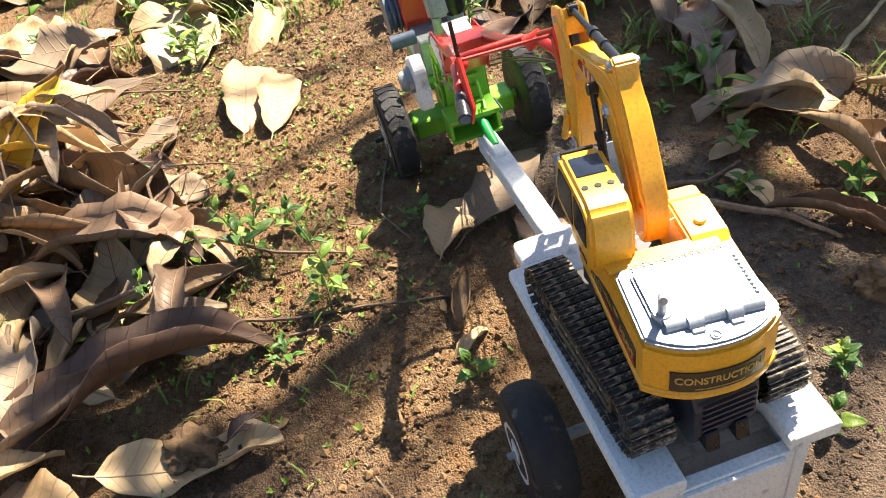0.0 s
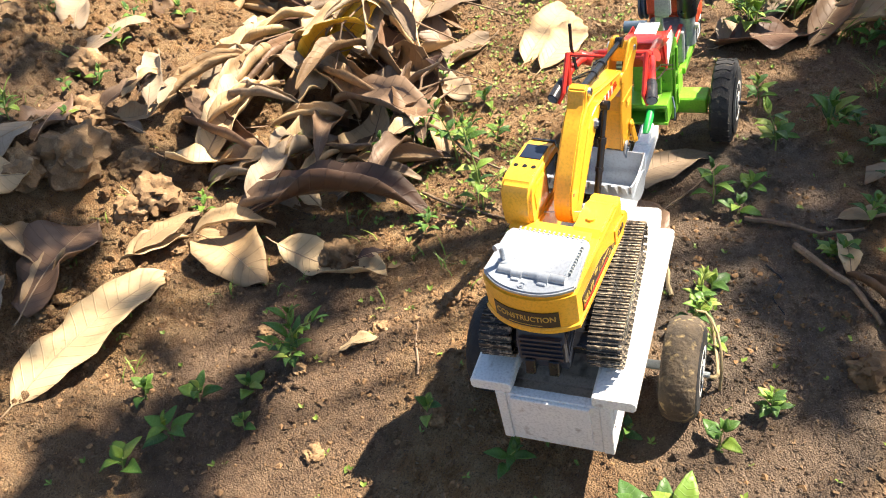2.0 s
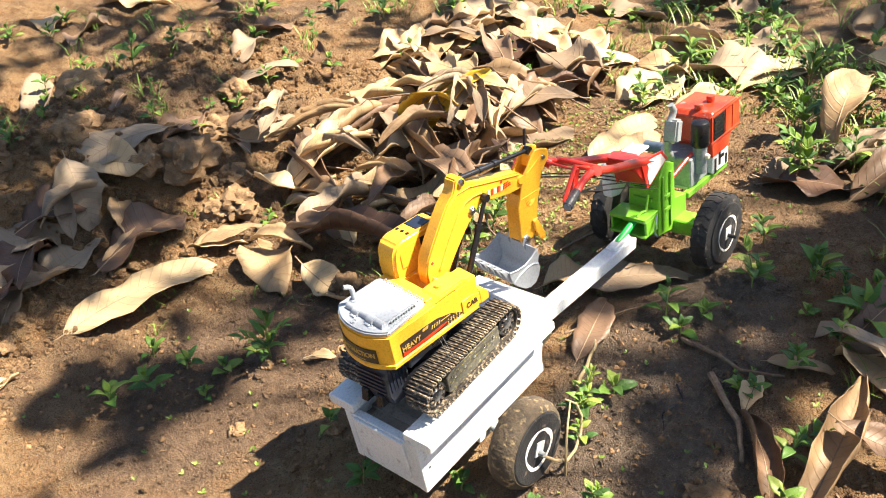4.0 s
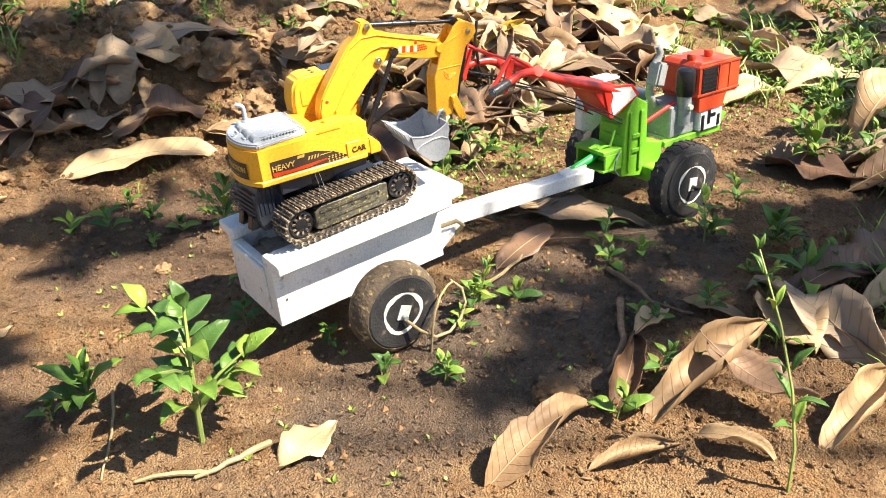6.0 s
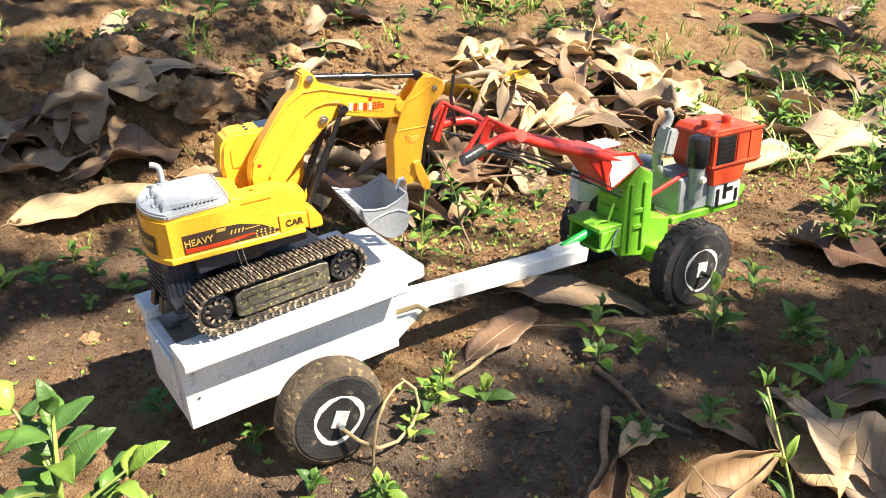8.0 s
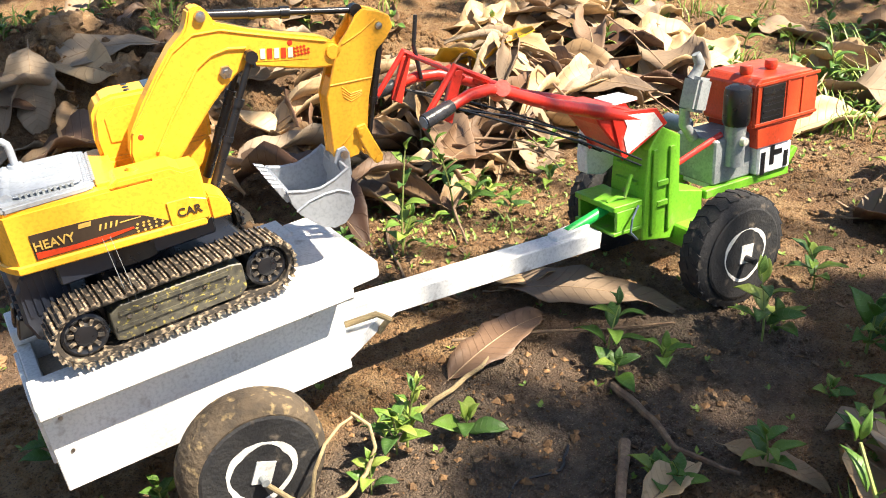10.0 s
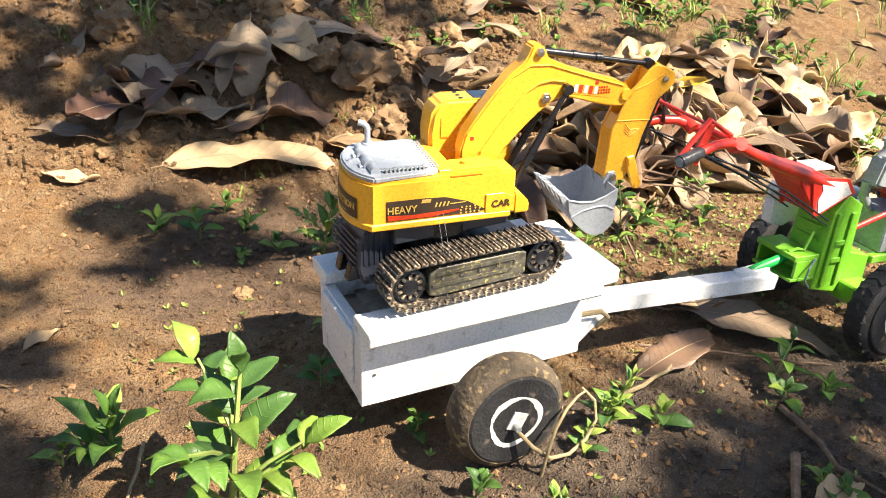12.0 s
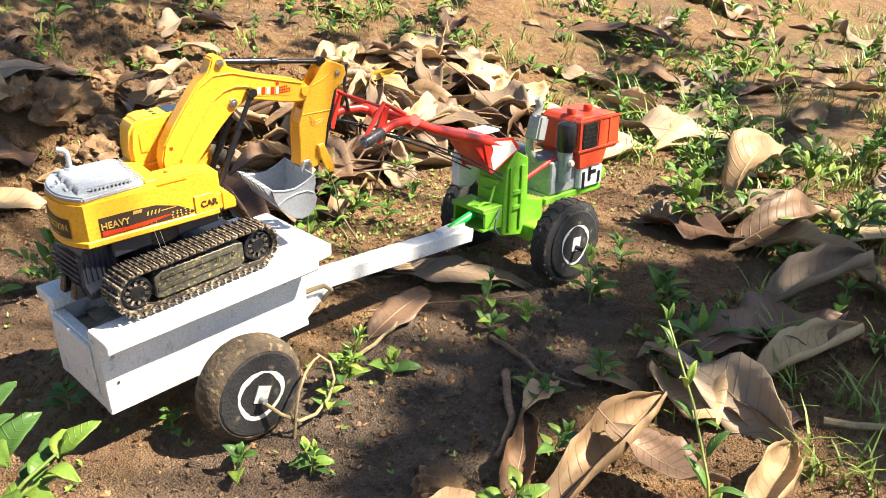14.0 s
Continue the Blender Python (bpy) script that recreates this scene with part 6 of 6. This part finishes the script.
def weeds_in(n, x0, x1, y0, y1, big=1.0, avoid=True):
    for _ in range(n):
        x, y = R.uniform(x0, x1), R.uniform(y0, y1)
        if avoid and keep_clear(x, y):
            continue
        _, src = PROTO[R.randrange(len(PROTO))]
        copy_thing(src, at_ground(x, y, R.uniform(0, 360)) @ Matrix.Scale(big * R.uniform(0.6, 1.4), 4))


weeds_in(60, 0.80, 1.7, -0.5, 0.35, 1.1)
weeds_in(55, 1.15, 2.4, 0.2, 1.25, 1.3)
weeds_in(30, 0.62, 1.05, -0.75, -0.20, 1.2)
weeds_in(60, 1.7, 3.8, -0.6, 1.3, 1.6)
weeds_in(16, 0.9, 1.6, 0.9, 1.5, 1.2)
weeds_in(12, -0.2, 0.9, 0.95, 1.5, 0.9)
weeds_in(12, 0.45, 1.0, 0.2, 0.8, 0.55)
weeds_in(26, -0.3, 1.4, 1.3, 2.3, 1.2)
scatter(16, -0.4, 1.5, 1.35, 2.4, ["tan", "dark", "grey"], ["wavy", "broad", "flat"], 0.7, 1.1)

# plants that stand out
weed("leafy_weed", at_ground(-0.128, -0.118, 20), 0.150, 5, 0.056, 0.028, "tall broad-leaved bright green weed in sunlight", "weed", 4, (0.15, 0.15), "", 0.0030, 5, 21)
weed("leafy_weed", at_ground(-0.20, 0.015, 70), 0.050, 3, 0.055, 0.020, "low spreading green weed with narrow leaves", "weed", 20, (0, 0), "", 0.002, 1, 22)
weed("sprig", at_ground(0.262, -0.53, 0), 0.205, 6, 0.030, 0.009, "tall thin pale green sprig with narrow leaves", "weed", 25, (0.14, 0.47), "", 0.0017, 0, 23)
weed("sprig", at_ground(0.43, 0.215, 30), 0.13, 4, 0.030, 0.013, "slender upright green seedling beside leaf pile", "weed", 15, (0.3, 0.1), "", 0.0014, 1, 24)
weed("sprig", at_ground(0.56, 0.30, 80), 0.12, 4, 0.028, 0.012, "slender upright green seedling in leaf pile", "weed", 15, (0.2, 0.2), "", 0.0014, 0, 25)
weed("leafy_weed", at_ground(0.115, 0.37, 0), 0.085, 4, 0.040, 0.012, "bushy green weed on bare soil", "weed", 30, (0.1, 0), "", 0.0018, 3, 26)
weed("sprig", at_ground(0.25, -0.10, 0), 0.070, 4, 0.022, 0.009, "thin green weed growing beside the wheel", "weed", 30, (0.1, -0.1), "", 0.0012, 2, 27)
weed("leafy_weed", at_ground(0.60, -0.33, 45), 0.035, 2, 0.075, 0.024, "low weed with long blue-green leaves", "weed", 8, (0, 0), "", 0.002, 0, 28)
weed("leafy_weed", at_ground(0.66, -0.24, 10), 0.055, 3, 0.040, 0.018, "leafy green weed among litter", "weed", 25, (0, 0), "", 0.0016, 2, 29)
for k, (x, y) in enumerate([(1.25, -0.18), (1.12, -0.05), (0.95, -0.12), (1.35, 0.02), (1.05, -0.33), (1.45, -0.2)]):
    weed("leafy_weed", at_ground(x, y, 50 * k), 0.10, 4, 0.045, 0.018, "bushy sunlit green weed in leaf litter", "weed", 25, (0.1, 0.1), "bushy weeds", 0.0018, 3, 30 + k)


def grass():
    """Thin blades of grass, too many to count."""
    verts, faces = [], []

    def blade(x, y, h, a, w):
        z, s = surface(x, y), len(verts)
        dx, dy, px, py = math.cos(a), math.sin(a), -math.sin(a) * w, math.cos(a) * w
        for t, k in ((0, 1), (.4, .9), (.75, .6), (1, .08)):
            o = h * 0.75 * t * t
            for q in (-1, 1):
                verts.append((x + dx * o + px * k * q, y + dy * o + py * k * q, z + h * t * (1 - .25 * t) - .002))
        for i in range(3):
            b = s + 2 * i
            faces.append((b, b + 1, b + 3, b + 2))

    for _ in range(620):
        k = R.random()
        cx, cy = (R.uniform(0.85, 1.5), R.uniform(-0.45, 0.30)) if k < .25 else (R.uniform(1.2, 3.8), R.uniform(-0.5, 1.6)) if k < .8 else (R.uniform(-0.2, 1.5), R.uniform(1.0, 2.2)) if k < .93 else (R.uniform(.45, .8), R.uniform(-.6, -.15))
        if keep_clear(cx, cy):
            continue
        for _ in range(R.randint(4, 13)):
            blade(cx + R.gauss(0, .012), cy + R.gauss(0, .012), R.uniform(.02, .065) * (1.0 if cx < 1.4 else 1.5), R.uniform(0, 6.28), R.uniform(.0009, .0020))
    for _ in range(90):
        cx, cy = R.uniform(0.0, 0.8), R.uniform(0.15, 0.8)
        if not keep_clear(cx, cy):
            for _ in range(R.randint(2, 6)):
                blade(cx + R.gauss(0, .008), cy + R.gauss(0, .008), R.uniform(.012, .035), R.uniform(0, 6.28), R.uniform(.0007, .0014))
    me = bpy.data.meshes.new("grass_tufts")
    me.from_pydata(verts, [], faces)
    me.uv_layers.new(name="uv")
    me.materials.append(M_SPROUT)
    tagged(new("grass_tufts", me), "thin sunlit grass tufts growing between fallen leaves", "grass", kind="stuff")


grass()


# ---------------------------------------------------------------- unseen tree, added to cast shade
# ground ellipses to be kept in shade: centre and half-widths
SHADE = [(0.66, -0.20, 0.12, 0.040), (0.0, 1.05, 0.22, 0.12), (-0.2, 0.98, 0.2, 0.12), (0.25, 0.90, 0.2, 0.08), (0.3, 1.25, 0.3, 0.12), (-0.2, 1.7, 0.5, 0.2), (0.45, 1.75, 0.4, 0.18), (0.95, 1.6, 0.3, 0.12), (-0.30, 0.22, 0.07, 0.05), (-0.33, 0.02, 0.08, 0.06), (-0.32, 0.40, 0.10, 0.06), (-0.02, 0.46, 0.10, 0.06), (-0.10, 0.56, 0.08, 0.05), (0.05, 0.80, 0.20, 0.06), (0.78, -0.245, 0.12, 0.05), (0.40, -0.185, 0.09, 0.030), (0.15, 0.92, 0.25, 0.10), (0.76, -0.38, 0.20, 0.13), (0.31, -0.250, 0.18, 0.050), (0.58, -0.28, 0.13, 0.06), (0.66, -0.43, 0.10, 0.08), (0.97, -0.36, 0.15, 0.07), (0.33, 0.46, 0.15, 0.10), (0.49, 0.56, 0.13, 0.09), (0.10, 0.40, 0.13, 0.05), (-0.06, 0.40, 0.10, 0.06),
         (0.30, 1.07, 0.36, 0.15), (-0.02, 0.86, 0.24, 0.09), (0.46, 0.81, 0.10, 0.05), (1.42, 0.0, 0.18, 0.07), (1.95, 0.2, 0.3, 0.18), (2.2, 0.75, 0.3, 0.14), (1.30, 1.05, 0.3, 0.10),
         (-0.1, 1.3, 0.4, 0.2), (0.05, 1.15, 0.30, 0.13), (-0.12, 0.97, 0.20, 0.09), (1.78, 0.55, 0.18, 0.09), (1.72, 0.02, 0.20, 0.08), (0.7, 1.35, 0.35, 0.14), (0.85, -0.62, 0.3, 0.16)]


def shade_tree():
    tree = thing("shade_tree", pose(2.6, -3.0, 0.05), "unseen leafy tree added outside the view to shade the ground", "tree")
    origin = Vector((2.6, -3.0, 0.05))
    verts, faces = [], []

    def leaf(c, s):
        # leave out leaves whose shadow would reach the toys
        g = c - SUN_DIR * (c.z / SUN_DIR.z)
        if -0.22 < g.x < 0.98 and (-0.150 if 0.24 < g.x < 0.52 else -0.160 if g.x > 0.52 else -0.205) < g.y < 0.335:
            return
        n = Euler((R.uniform(-.7, .7), R.uniform(-.7, .7), R.uniform(0, 6.28))).to_matrix()
        i = len(verts)
        for a, b in ((-1, 0), (-.4, .34), (.4, .30), (1, 0), (.4, -.30), (-.4, -.34)):
            verts.append(tuple(c + n @ Vector((a * s, b * s, 0.06 * s * (a * a))) - origin))
        faces.append((i, i + 1, i + 2, i + 3, i + 4, i + 5))

    hubs = []
    # leaves go up the sun's ray from each ellipse, so shade lands there
    for x, y, rx, ry in SHADE:
        h = R.uniform(2.3, 3.2)
        c0 = Vector((x, y, surface(x, y)))
        hubs.append(c0 + SUN_DIR * (h / SUN_DIR.z))
        for _ in range(int(1300 * rx * ry) + 14):
            a, q = R.uniform(0, 6.28), math.sqrt(R.random()) * 1.05
            p = c0 + Vector((rx * q * math.cos(a), ry * q * math.sin(a), 0))
            leaf(p + SUN_DIR * ((h + R.uniform(-.25, .25)) / SUN_DIR.z), R.uniform(.05, .08) if y < 0.2 else R.uniform(.036, .062))
    for _ in range(150):
        p = Vector((R.uniform(-0.5, 2.6), R.uniform(-0.9, 1.7), 0))
        if -0.15 < p.x < 1.0 and -0.17 < p.y < 0.26 or (0.5 < p.x < 1.75 and 0.25 < p.y < 0.85):
            continue
        leaf(p + SUN_DIR * (R.uniform(2.2, 3.4) / SUN_DIR.z), R.uniform(.04, .07))
    me = bpy.data.meshes.new("crown")
    me.from_pydata(verts, [], faces)
    me.materials.append(M_CANOPY)
    crown = new("crown", me)
    crown.parent = tree
    top = Vector((-0.3, 0.3, 3.4))
    part("trunk", tube([(0, 0, -.1), (.03, .02, .9), (-.05, .06, 1.9), (-.15, .15, 2.7), top], [.16, .13, .11, .08, .05], 12), M_BARK, tree, smooth=True)
    for hb in hubs:
        e = hb - origin + Vector((0, 0, .25))
        s = Vector((-.05, .06, 1.9)).lerp(top, R.uniform(.3, 1))
        mid = s.lerp(e, .5) + Vector((0, 0, .25))
        part("limb", tube([s, mid, e], [.012, .008, .003], 6), M_BARK, tree, smooth=True)


shade_tree()
